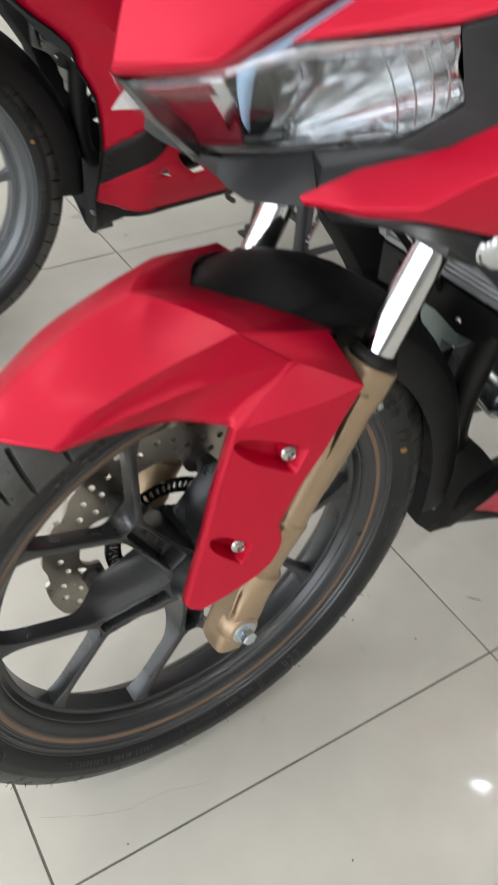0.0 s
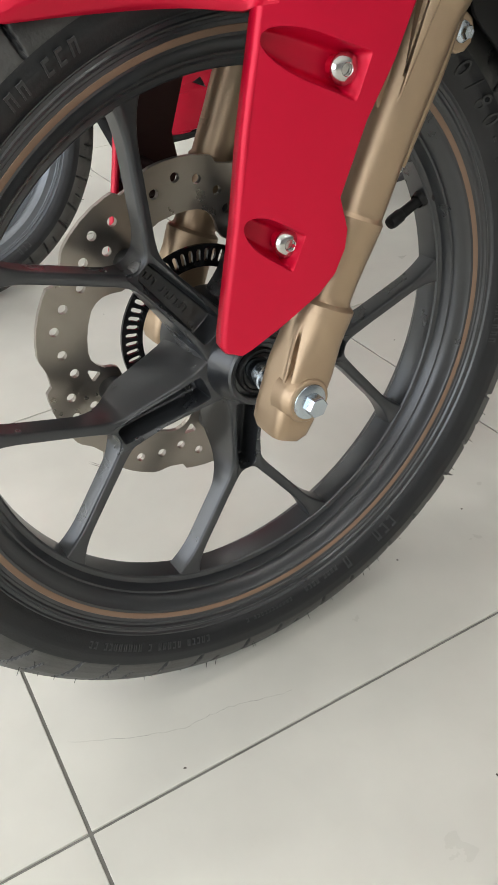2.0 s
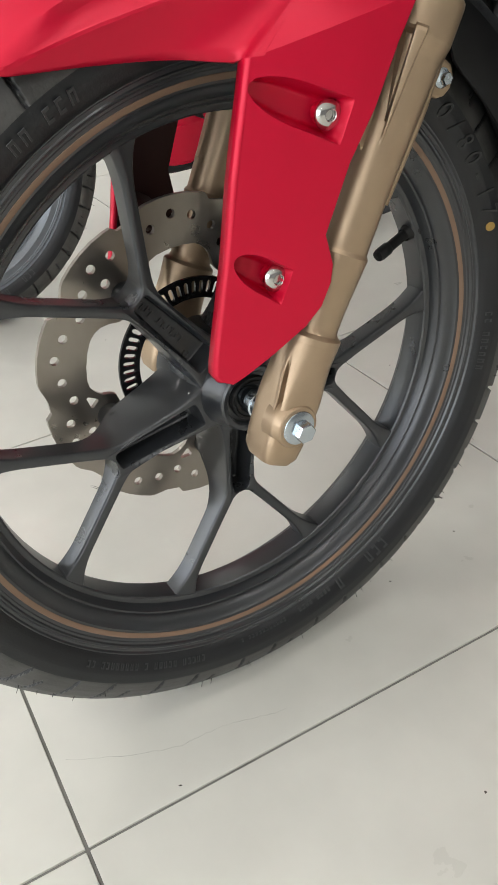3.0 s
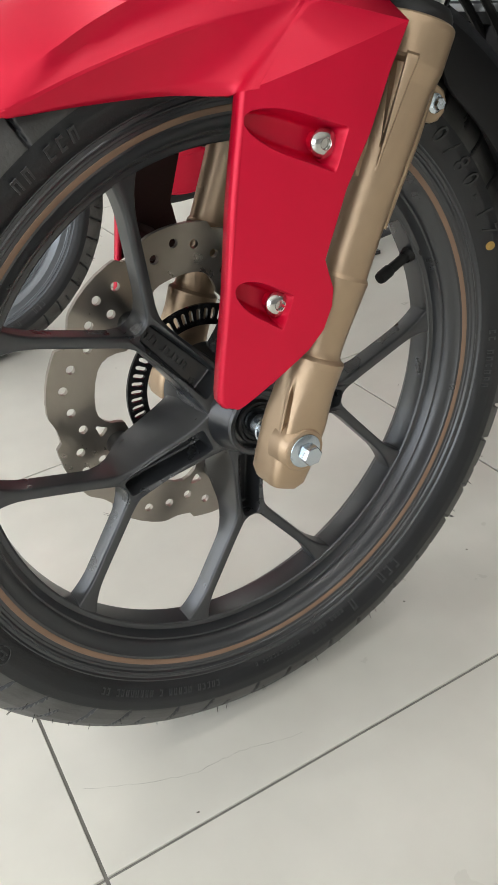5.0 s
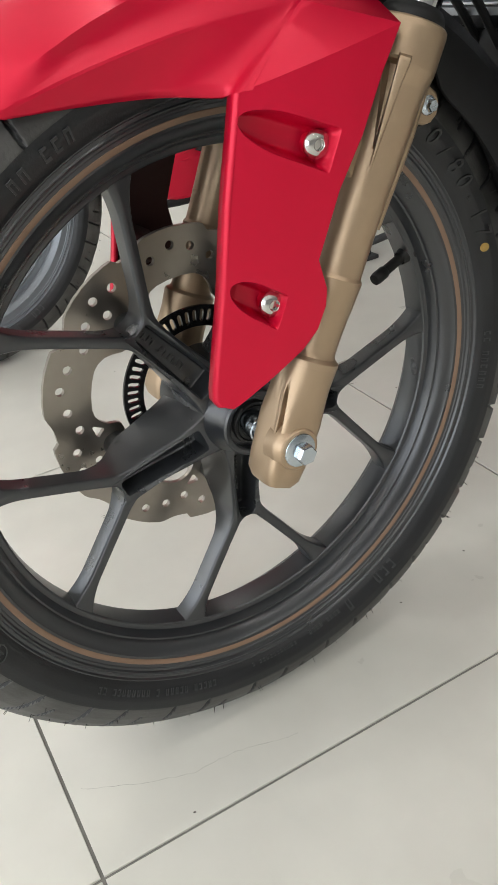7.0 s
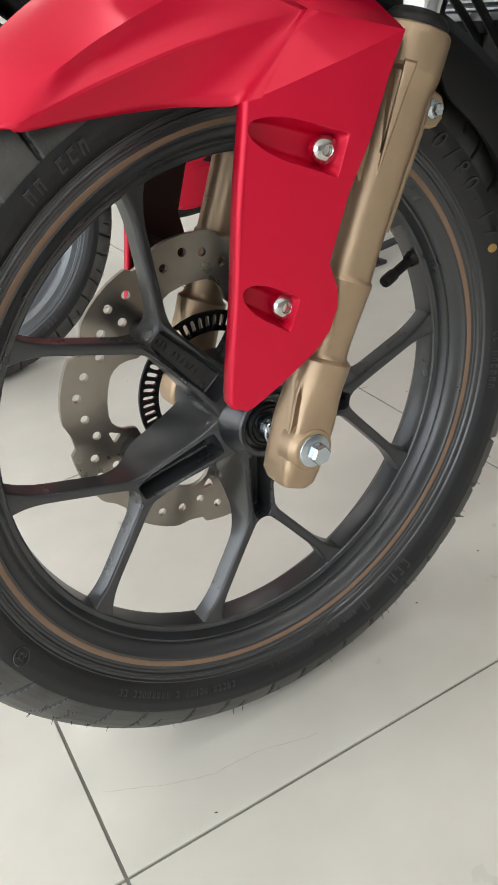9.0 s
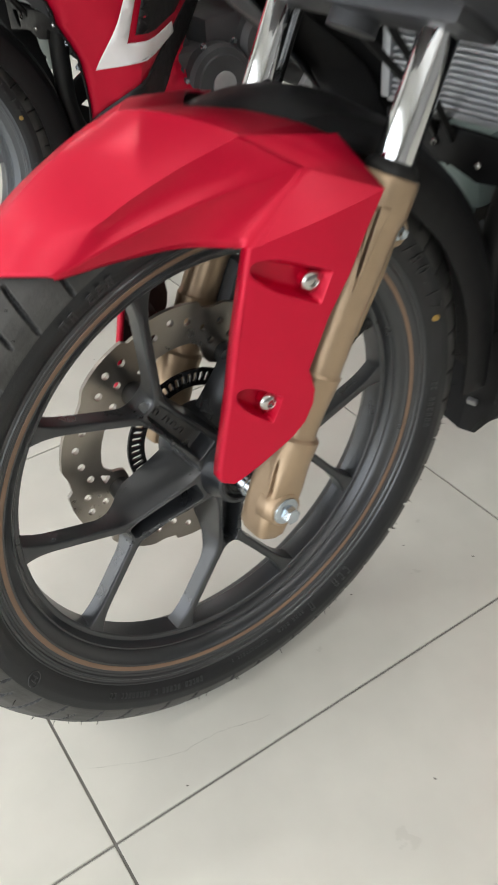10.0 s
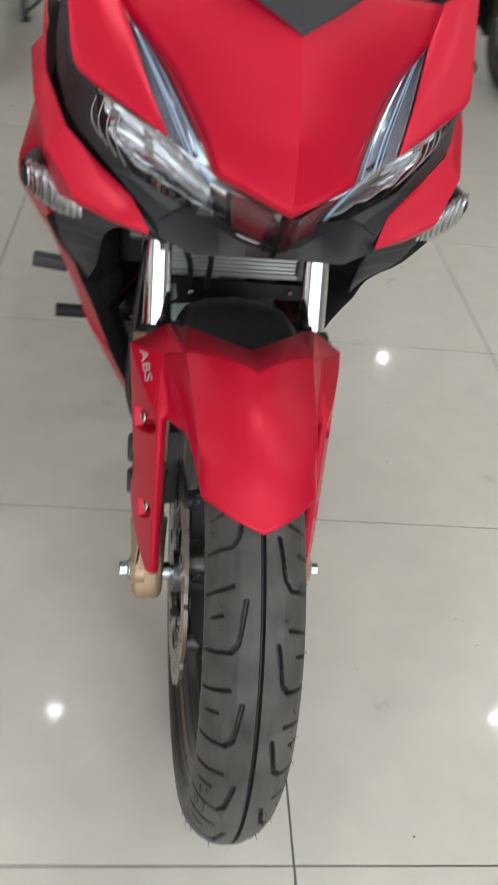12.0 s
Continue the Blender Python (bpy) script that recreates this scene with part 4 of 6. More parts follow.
def leg_panel(side, fine=True):
    """The blade that runs down the fork, with the bright facet above it."""
    fc, l2 = (0.0745, -0.0122, 0.521), (0.0805, 0.044, 0.5625)
    l3 = (0.0765, 0.076, 0.5765)
    rows = []
    for k in range(len(BLADE) - 1):
        n = (44 if k < 8 else 12 if k < 10 else 4) if fine else (8 if k < 8 else 2)
        across = 190 if fine else 36
        for i in range(n + (1 if k == len(BLADE) - 2 else 0)):
            t = i / n
            f = [BLADE[k][0][a] + (BLADE[k + 1][0][a] - BLADE[k][0][a]) * t for a in (0, 1)]
            r = [BLADE[k][1][a] + (BLADE[k + 1][1][a] - BLADE[k][1][a]) * t for a in (0, 1)]
            row = []
            # the rounded leading edge comes first
            xe, roll = blade_x(f[0], f[1]), 0.0044
            g0 = math.atan(0.42)
            row.append((side * (xe - roll * math.cos(g0) - 0.006), f[0] - roll * (1 - math.sin(g0)) + 0.0005, f[1]))
            for g in (90, 78, 66, 54, 42, 31):
                row.append((side * (xe - roll * (math.cos(g0) - math.cos(radians(g)))), f[0] - roll * (math.sin(radians(g)) - math.sin(g0)), f[1]))
            for j in range(across + 1):
                u = j / across
                y, z = f[0] + (r[0] - f[0]) * u, f[1] + (r[1] - f[1]) * u
                row.append((side * (blade_x(y, z) - hollow(y, z)), y, z))
            rows.append(row)
    bm = grid(rows)
    # facet above the blade, sharing its upper edge; its left side runs softly into the flank
    top = rows[0]
    apex, corner = Vector((side * l2[0], l2[1], l2[2])), (side * l3[0], l3[1], l3[2])
    chain = [Vector((side * fc[0], fc[1], fc[2]))] + [Vector(p) for p in top[1:]]
    ups = [j / 6 for j in range(6)] + [1 - 0.0011 / (chain[0] - apex).length, 1.0]
    extra = grid([[tuple(p.lerp(apex, j)) for j in ups] for p in chain])
    bmesh.ops.remove_doubles(extra, verts=extra.verts[:], dist=1e-6)
    extra.faces.new([extra.verts.new(v) for v in (tuple(apex), top[-1], corner)])
    return join(bm, extra)


def top_chamfer(side):
    """The dark sloping lip behind the crown, down to the black inner fender."""
    a = []
    c0, c1 = Vector(CROWN_C[-1]), Vector(CREASE[-1])
    for j in range(15):
        t = j / 14
        p = c0.lerp(c1, t)
        p.z += 0.003 * (1 - (2 * t - 1) ** 2) - 0.0028 * max(0.0, 1 - t / 0.4) ** 2
        a.append(p)
    a.append(Vector((0.0765, 0.076, 0.5765)))
    b = curve_path([(0, 0.004, 0.596), (0.036, 0.03, 0.594), (0.058, 0.062, 0.5825)], 7) + [Vector((0.0665, 0.0905, 0.566))]
    return grid([[tuple(p) for p in a], [tuple(p) for p in b]], mirror=side < 0)


def ridge_top(side):
    """Between the crease's end, the rear corner and the facet's apex."""
    bm = bmesh.new()
    a, b, L3 = Vector(CREASE[-1]), Vector(RIDGE[-1]), (0.0765, 0.076, 0.5765)
    pts = []
    for k in range(7):
        p = a.lerp(b, k / 6)
        pts.append(p)
    for p, q in zip(pts, pts[1:]):
        bm.faces.new([bm.verts.new((side * v[0], v[1], v[2])) for v in (p, q, L3)])
    return bm


def by_fold(co):
    """Whether a point lies on the soft fold between flank and facet."""
    a, b = Vector((0.0745, -0.0122, 0.521)), Vector(RIDGE[-1])
    p = Vector((abs(co[0]), co[1], co[2]))
    t = max(0.0, min(1.0, (p - a).dot(b - a) / (b - a).length_squared))
    return (p - a.lerp(b, t)).length < 0.015 * (1.15 - t) and p.z > 0.5236


def fender_bmesh(fine):
    pieces = []
    for s in (1, -1):
        pieces += [fender_side(s), leg_panel(s, fine), top_chamfer(s), ridge_top(s)]
    bm = join(*pieces)
    bmesh.ops.remove_doubles(bm, verts=bm.verts[:], dist=0.0001 if fine else 0.0006)
    bmesh.ops.remove_doubles(bm, verts=[v for v in bm.verts if v.co.y < -0.118 and abs(v.co.x) > 0.045], dist=0.0013)
    # round the soft fold between flank and facet
    soft = [v for v in bm.verts if by_fold(v.co)]
    for _ in range(30 if fine else 2):
        bmesh.ops.smooth_vert(bm, verts=[v for v in soft if not v.is_boundary], factor=0.5, use_axis_x=True, use_axis_y=True, use_axis_z=True)
    if fine:
        walls = [v for v in bm.verts if hollow(v.co.y, v.co.z) > 0.0002 and abs(v.co.x) > 0.07]
        for _ in range(3):
            bmesh.ops.smooth_vert(bm, verts=walls, factor=0.5, use_axis_x=True, use_axis_y=True, use_axis_z=True)
    bmesh.ops.recalc_face_normals(bm, faces=bm.faces[:])
    return bm


red = fender_bmesh(True)
fender = part("front_fender", red, RED, bike, "satin red front fender with faceted blades down the fork", sharp=20)
# no hard shading steps inside the hollows or along the soft fold
for e in fender.data.edges:
    p, q = (fender.data.vertices[i].co for i in e.vertices)
    if (hollow(p.y, p.z) > 0.0002 or hollow(q.y, q.z) > 0.0002) and abs(p.x) > 0.07:
        e.use_edge_sharp = False
    elif by_fold(p) and by_fold(q) and (p + q).z / 2 < 0.556:
        e.use_edge_sharp = False
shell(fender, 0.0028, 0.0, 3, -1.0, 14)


# the inner face of the fender's shell is a much darker red
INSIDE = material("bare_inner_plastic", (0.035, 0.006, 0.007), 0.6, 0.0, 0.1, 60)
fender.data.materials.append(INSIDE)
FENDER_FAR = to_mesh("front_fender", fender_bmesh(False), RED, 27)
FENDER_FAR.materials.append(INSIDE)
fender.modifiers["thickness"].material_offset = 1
for s in (1, -1):
    for _, _, _, (y, z) in SCOOPS:
        dome_bolt((s * (blade_x(y, z) - 0.0082), y, z), (s, -0.12, 0), 0.0088, fender)
        part("screw_seat", turned((s * (blade_x(y, z) - 0.0175), y + 0.0005, z), (s * 0.5, y + 0.0005, z), [(0, 0.0062), (0.0092, 0.006), (0.0094, 0.0)], 28), RED, fender)
# silver lettering on the right blade's upper facet
abs_me = text_mesh("ABS", 0.0135, SILVER_DECAL, 0.0003)
abs_me.transform(Matrix.Diagonal((1.9, 1.0, 1.0, 1.0)) @ Matrix(((1, 0.25, 0, 0), (0, 1, 0, 0), (0, 0, 1, 0), (0, 0, 0, 1))))
e1 = (Vector((-0.0805, 0.044, 0.5625)) - Vector((-0.0985, 0.0075, 0.5275)))
n1 = e1.cross(Vector((-0.111, 0.0872, 0.5445)) - Vector((-0.0985, 0.0075, 0.5275))).normalized()
if n1.x > 0:
    n1 = -n1
right1 = (Vector((-0.0985, 0.0075, 0.5275)) - Vector((-0.107, 0.066, 0.543))).normalized()
up1 = n1.cross(right1)
mm = Matrix.Identity(4)
mm.col[0][:3], mm.col[1][:3], mm.col[2][:3] = right1, up1, n1
mm.translation = Vector((-0.0955, 0.047, 0.5435)) + n1 * 0.0022
abs_me.transform(mm)
part("lettering", abs_me, SILVER_DECAL, fender, "silver lettering")


# black inner part of the fender, following the tyre to the rear
def inner_fender():
    rows = []
    prof = [(-0.0585, 0.26), (-0.059, 0.286), (-0.0575, 0.296), (-0.05, 0.306), (-0.03, 0.314), (0, 0.317), (0.03, 0.314), (0.05, 0.306), (0.0575, 0.296), (0.059, 0.286), (0.0585, 0.26)]
    for k in range(37):
        a = 95 - 101 * k / 36
        lift = 0.006 * smooth_step((70 - a) / 60)
        rows.append([polar(r + lift - 0.014 * smooth_step((a - 68) / 20) + (0.03 * smooth_step((a - 48) / 12) if r < 0.27 else 0), a, x * (1 - 0.2 * smooth_step((a - 80) / 9))) for x, r in prof])
    return grid(rows)


inner_f = part("inner_fender", inner_fender(), BLACK, fender, "black plastic rear half of the front fender", sharp=35)
shell(inner_f, 0.003, 0.0012, 2, -1.0, 25)

# ---- headlamp mask and upper fairing ----
def sheet(name, rows, mat, parent, label="", thick=0.003, bevel=0.002, sides=(1, -1), smooth=0, sharp=20, joined=True):
    """A sheet over rows of points given for the left side, mirrored to the right; both halves are one part if joined, else two."""
    if smooth:
        rows = [[tuple(q) for q in curve_path(row, smooth)] for row in rows]
        rows = [list(r) for r in zip(*[[tuple(q) for q in curve_path(col, smooth)] for col in zip(*rows)])]
    made = []
    halves = [grid(rows, mirror=s < 0) for s in sides]
    if joined and len(halves) == 2:
        bm = join(*halves)
        bmesh.ops.remove_doubles(bm, verts=bm.verts[:], dist=0.0008)
        halves = [bm]
    for bm in halves:
        ob = part(name, bm, mat, parent, label, sharp=sharp)
        if thick:
            shell(ob, thick, bevel, 2, 0.0, 12)
        made.append(ob)
    return made[0] if len(made) == 1 else made


HOOD = [[(0, -0.05, 0.755), (0.03, -0.031, 0.762), (0.0595, -0.0125, 0.7695)],
        [(0, -0.036, 0.802), (0.037, -0.014, 0.799), (0.072, 0.019, 0.791)],
        [(0, -0.012, 0.836), (0.047, 0.016, 0.832), (0.0955, 0.06, 0.8225)],
        [(0, 0.012, 0.868), (0.055, 0.045, 0.868), (0.1315, 0.1015, 0.8518)],
        [(0.0, 0.03, 0.889), (0.064, 0.073, 0.893), (0.1495, 0.1345, 0.879)]]
# a faint fold runs along each side of the nose
for row, rise in zip(HOOD, (0.0003, 0.0008, 0.0012, 0.0013, 0.0012)):
    p = lerp(row[1], row[2], 0.82)
    row.insert(2, (p[0], p[1] - rise, p[2] + 0.6 * rise))
HOOD = [list(row) for row in zip(*[[tuple(q) for q in curve_path(col, 6)] for col in zip(*HOOD)])]
hood = sheet("nose_panel", HOOD, RED, bike, "satin red nose panel with a centre ridge", sharp=20, bevel=0.0)
sheet("nose_lip", [[(0, -0.05, 0.755), (0.03, -0.031, 0.762), (0.0595, -0.0125, 0.7695), (0.072, 0.019, 0.791), (0.0955, 0.06, 0.8225), (0.1315, 0.1015, 0.8515)],
                   [(0, -0.043, 0.7515), (0.032, -0.022, 0.757), (0.064, -0.001, 0.764), (0.0755, 0.027, 0.7855), (0.099, 0.068, 0.817), (0.127, 0.107, 0.846)]], RED_DARK, hood, thick=0.002, bevel=0)
sheet("windscreen", [[(0, 0.0105, 0.8705), (0.03, 0.026, 0.884), (0.06, 0.045, 0.897)], [(0, 0.04, 0.905), (0.036, 0.055, 0.91), (0.07, 0.078, 0.913)], [(0, 0.1, 0.965), (0.045, 0.112, 0.96), (0.08, 0.13, 0.95)]], GREY_PLASTIC, bike, "small dark grey windscreen")
# outer red panels beside the running lights
sheet("upper_cheek", [[(0.0985, 0.007, 0.7885), (0.127, 0.034, 0.797), (0.1565, 0.064, 0.8055)],
                      [(0.117, 0.053, 0.8195), (0.146, 0.068, 0.8205), (0.1755, 0.083, 0.818)],
                      [(0.134, 0.102, 0.8525), (0.159, 0.11, 0.855), (0.182, 0.12, 0.852)],
                      [(0.15, 0.137, 0.88), (0.17, 0.147, 0.886), (0.188, 0.158, 0.888)]], RED, bike, "satin red panel above the headlamp", joined=False, smooth=4, sharp=50)

SILVERED = material("silvered_reflector", (0.62, 0.63, 0.64), 0.13, 1.0, 0.03, 60)
PALE_RIB = material("pale_clear_rib", (0.36, 0.37, 0.38), 0.2, 0.3, 0.03, 60)
SIGNAL_METAL = material("grey_signal_reflector", (0.56, 0.57, 0.58), 0.18, 1.0, 0.05, 90)
# running lights: a ribbed reflector under a clear cover
material("pale_blue_guide", (0.34, 0.52, 0.72), 0.25, 0.0, 0.05, 60)
for s in (1, -1):
    inner_e = [Vector((0.0605, -0.0105, 0.7685)), Vector((0.0745, 0.025, 0.79)), Vector((0.098, 0.064, 0.8195)), Vector((0.1255, 0.103, 0.8495))]
    outer_e = [Vector((0.0975, 0.008, 0.7865)), Vector((0.1085, 0.033, 0.804)), Vector((0.1225, 0.071, 0.8285)), Vector((0.1335, 0.1035, 0.8515))]
    ie, oe = curve_path(inner_e, 8), curve_path(outer_e, 8)
    back = Vector((0, 0.011, -0.006))
    rows = []
    for k, (a, b) in enumerate(zip(ie, oe)):
        row = []
        for j in range(15):
            t = j / 14
            p = a.lerp(b, t) + back * (0.35 + 0.5 * math.sin(math.pi * t))
            p.y += 0.0011 * math.sin(5.0 * math.pi * t + 0.5 * k) * math.sin(math.pi * t)
            row.append((s * p.x, p.y, p.z))
        rows.append(row)
    drl = part("running_light", grid(rows), material("pale_reflector", (0.26, 0.32, 0.39), 0.2, 0.6, 0.2, 120) if s > 0 else bpy.data.materials["pale_reflector"], bike, "slim bluish clear running light")
    shell(drl, 0.0015)
    cover = part("cover", grid([[(s * p.x, p.y, p.z) for p in (a, a.lerp(b, 0.35) + Vector((0, -0.003, 0.002)), a.lerp(b, 0.7) + Vector((0, -0.003, 0.002)), b)] for a, b in zip(ie, oe)]), CLEAR, drl, "clear plastic cover")
    shell(cover, 0.002)
    cover.visible_shadow = False
    for share, thick in ((0.22, 0.0005), (0.5, 0.001), (0.62, 0.0005)):
        bar_pts = [a.lerp(b, share) + back * 0.35 for a, b in zip(ie, oe)]
        part("light_guide", tube([(s * p.x, p.y, p.z) for p in bar_pts], thick, 8), bpy.data.materials["pale_blue_guide"], drl, "pale blue light guide")


# headlamps: dark housing, chrome reflector bowls and one clear lens on each side
TOP = [(0.009, -0.0485, 0.7525), (0.034, -0.0285, 0.7595), (0.0605, -0.0135, 0.7675), (0.0965, 0.0065, 0.7865), (0.128, 0.035, 0.7955), (0.1555, 0.063, 0.8035)]
BOT = [(0.005, 0.001, 0.7015), (0.026, 0.013, 0.7035), (0.05, 0.029, 0.7085), (0.078, 0.046, 0.717), (0.122, 0.068, 0.7345), (0.1515, 0.085, 0.762)]
lens_rows = []
for k in range(5):
    t = k / 4
    lens_rows.append([(lerp(a, b, t)[0], lerp(a, b, t)[1] - 0.012 * math.sin(math.pi * t) * (1 - 0.3 * abs(i / 5 - 0.5)), lerp(a, b, t)[2]) for i, (a, b) in enumerate(zip(TOP, BOT))])
for s in (1, -1):
    housing_rows = [[(p[0] * 0.97 + 0.002, p[1] + 0.012 + 0.045 * math.sin(math.pi * min(1, max(0, (k + 0.15) / 4.3))), p[2]) for p in row] for k, row in enumerate(lens_rows)]
    lamp = part("headlamp", grid([[tuple(q) for q in curve_path(r, 4)] for r in housing_rows], mirror=s < 0), GLOSS_BLACK, bike, "clear-lensed headlamp with chrome reflector")
    shell(lamp, 0.003)
    ct, cb = curve_path(TOP, 8), curve_path(BOT, 8)
    # chrome reflector: fine flutes that fan out from its lower inner corner, with a step half way
    pivot = ct[14].lerp(cb[14], 0.86)
    brim = resampled([ct[k].lerp(cb[k], 0.05) for k in range(17, 40)] + [ct[39].lerp(cb[39], t) for t in (0.25, 0.5, 0.75)] + [ct[k].lerp(cb[k], 0.93) for k in range(39, 16, -1)], 0.0021)
    refl = []
    for i, b in enumerate(brim):
        row = []
        for j in range(12):
            t = 0.1 + 0.9 * j / 11
            p = pivot.lerp(b, t)
            p.y += 0.009 + 0.016 * math.sin(math.pi * t) ** 0.8 + 0.0016 * min(t, 5 * (1 - t)) * (i % 2) + (0.005 if 6 < j < 11 and i % 22 > 3 else 0.0) + 0.002 * math.sin(0.45 * i) * t
            row.append((s * p.x, p.y, p.z))
        refl.append(row)
    r_ob = part("reflector", grid(refl), SILVERED, lamp, "finely fluted chrome reflector", sharp=12)
    shell(r_ob, 0.001)
    # dark red panel in the inner third, and a bluish guide that runs down from the running light
    red_rows = [[(s * p.x, p.y + 0.005 + 0.006 * math.sin(math.pi * j / 6), p.z) for j in range(7) for p in (ct[k].lerp(cb[k], 0.1 + 0.78 * j / 6),)] for k in range(1, 13)]
    shell(part("inner_panel", grid(red_rows), material("dark_red_lamp_panel", (0.13, 0.003, 0.012), 0.4, 0.0, 0.08, 60) if s > 0 else bpy.data.materials["dark_red_lamp_panel"], lamp, "dark red inner panel"), 0.002)
    rim_pts = [ct[k].lerp(cb[k], 0.9) for k in range(1, 9)]
    part("panel_border", tube([(s * p.x, p.y + 0.002, p.z) for p in rim_pts], 0.0007, 6), CHROME, lamp, "thin silvery panel border")
    guide_rows = [[(s * p.x, p.y + 0.006, p.z) for p in (ct[k].lerp(cb[k], t), ct[k].lerp(ct[k + 4], w).lerp(cb[k].lerp(cb[k + 4], w), t))] for k, t, w in ((17, 0.06, 0.6), (16, 0.2, 0.55), (15, 0.38, 0.45), (14, 0.55, 0.3), (14, 0.68, 0.1))]
    shell(part("guide_end", grid(guide_rows), bpy.data.materials["pale_blue_guide"], lamp, "pale blue light guide"), 0.002)
    # a fine-ribbed fan between the dark panel and the guide, and curved ribs at the outer end, coloured pale to imitate
    # bright streaks
    fan = [[(s * p.x, p.y + 0.0045 + 0.0016 * (k % 2), p.z) for j in range(5) for p in (ct[11 + k // 3].lerp(ct[12 + k // 3], k % 3 / 3).lerp(cb[11 + k // 3].lerp(cb[12 + k // 3], k % 3 / 3), 0.08 + 0.62 * j / 4 * (1 - k / 24)),)] for k in range(13)]
    shell(part("ribbed_fan", grid(fan), SILVERED, lamp, "finely ribbed silver panel", sharp=10), 0.001)
    for u in (4.0, 4.25, 4.5, 4.72):
        lo, hi = int(u * 8), min(40, int(u * 8) + 1)
        arc = [ct[lo].lerp(ct[hi], u * 8 % 1).lerp(cb[lo].lerp(cb[hi], u * 8 % 1), 0.06 + 0.86 * j / 10) + Vector((0.006 * math.sin(math.pi * j / 10), 0.003, 0)) for j in range(11)]
        part("reflector_rib", tube([(s * p.x, p.y, p.z) for p in arc], 0.0007, 6), PALE_RIB, lamp, "curved reflector rib, coloured pale for its bright streak")
    bezel = curve_path([lerp(a, b, 0.05) for a, b in zip(TOP, BOT)][2:], 6)
    part("bezel", tube([(s * p.x, p.y + 0.004, p.z) for p in bezel], 0.001, 8), CHROME, lamp, "bright upper bezel")
    lens = part("lens", grid([[tuple(q) for q in curve_path(r, 4)] for r in lens_rows], mirror=s < 0), CLEAR, lamp, "clear glossy headlamp lens", sharp=60)
    shell(lens, 0.0022)
    lens.visible_shadow = False

part("beak", join(*[grid([[(0, -0.0505, 0.7535), (0, -0.028, 0.725), (0, 0.004, 0.692)], [(s * 0.011, -0.0475, 0.7525), (s * 0.0115, -0.0265, 0.726), (s * 0.012, 0.007, 0.694)], [(s * 0.012, -0.035, 0.7505), (s * 0.0125, -0.01, 0.724), (s * 0.013, 0.02, 0.696)]]) for s in (1, -1)]), GLOSS_BLACK, bike, "glossy black beak between the headlamps", sharp=30)
# charcoal surround: outside the lens and the chin below it
sheet("lamp_surround", [[(0.1885, 0.16, 0.886), (0.178, 0.088, 0.816), (0.1575, 0.066, 0.8035), (0.1545, 0.084, 0.762), (0.125, 0.068, 0.7335), (0.079, 0.0445, 0.7165)],
                        [(0.189, 0.175, 0.85), (0.181, 0.12, 0.806), (0.166, 0.088, 0.79), (0.165, 0.092, 0.76), (0.13, 0.072, 0.73), (0.09, 0.043, 0.711)],
                        [(0.197, 0.2, 0.805), (0.194, 0.16, 0.785), (0.184, 0.12, 0.768), (0.173, 0.1, 0.757), (0.148, 0.083, 0.735), (0.104, 0.03, 0.706)]], GREY_PLASTIC, bike, "charcoal headlamp surround", joined=False)
CHIN_TOP = [(0.0, -0.002, 0.7005), (0.026, 0.009, 0.702), (0.05, 0.025, 0.7075), (0.079, 0.0445, 0.7165), (0.104, 0.03, 0.706)]
CHIN_LOW = [(0.0, 0.012, 0.6885), (0.026, 0.008, 0.6905), (0.0495, 0.003, 0.6915), (0.07, 0.004, 0.691), (0.101, 0.024, 0.6955)]
CHIN_BACK = [(0.0, 0.1, 0.682), (0.026, 0.1, 0.682), (0.0495, 0.1, 0.681), (0.075, 0.11, 0.68), (0.12, 0.13, 0.679)]
sheet("chin", [CHIN_TOP, CHIN_LOW, CHIN_BACK], GREY_PLASTIC, bike, "charcoal plastic chin below the headlamps")
# red winglet below the headlamp
sheet("winglet", [[(0.1005, 0.0195, 0.7025), (0.116, 0.05, 0.7185), (0.15, 0.083, 0.737), (0.175, 0.1, 0.759), (0.196, 0.16, 0.787), (0.199, 0.2, 0.807)],
                  [(0.1015, 0.0205, 0.7005), (0.135, 0.038, 0.705), (0.166, 0.056, 0.714), (0.192, 0.094, 0.742), (0.206, 0.155, 0.769), (0.212, 0.206, 0.792)],
                  [(0.1015, 0.0225, 0.6985), (0.133, 0.04, 0.7), (0.163, 0.0585, 0.7055), (0.18, 0.1, 0.694), (0.193, 0.14, 0.69), (0.2, 0.2, 0.7)]], RED, bike, "satin red winglet panel", joined=False)

# ---- side fairings ----
def side_x(y, z):
    """How far out the fairing stands."""
    table = [(0.15, 0.012), (0.2, 0.052), (0.25, 0.078), (0.3, 0.1), (0.38, 0.132), (0.45, 0.153), (0.52, 0.17), (0.55, 0.178), (0.59, 0.186), (0.63, 0.193), (0.66, 0.198), (0.7, 0.2), (0.85, 0.206)]
    x = table[-1][1]
    for (z0, x0), (z1, x1) in zip(table, table[1:]):
        if z <= z1:
            x = x0 + (x1 - x0) * max(0, (z - z0) / (z1 - z0))
            break
    rim_y = 0.15 + max(0, 0.65 - z) if z > 0.55 else min(0.33, 0.25 + 0.5 * (0.55 - z) if z > 0.45 else 0.3 + 0.15 * (0.45 - z))
    return x + 0.037 * smooth_step((y - rim_y - 0.002) / 0.085) * smooth_step((0.76 - z) / 0.1) - 0.85 * max(0, y - 0.4) * smooth_step((z - 0.3) / 0.12)


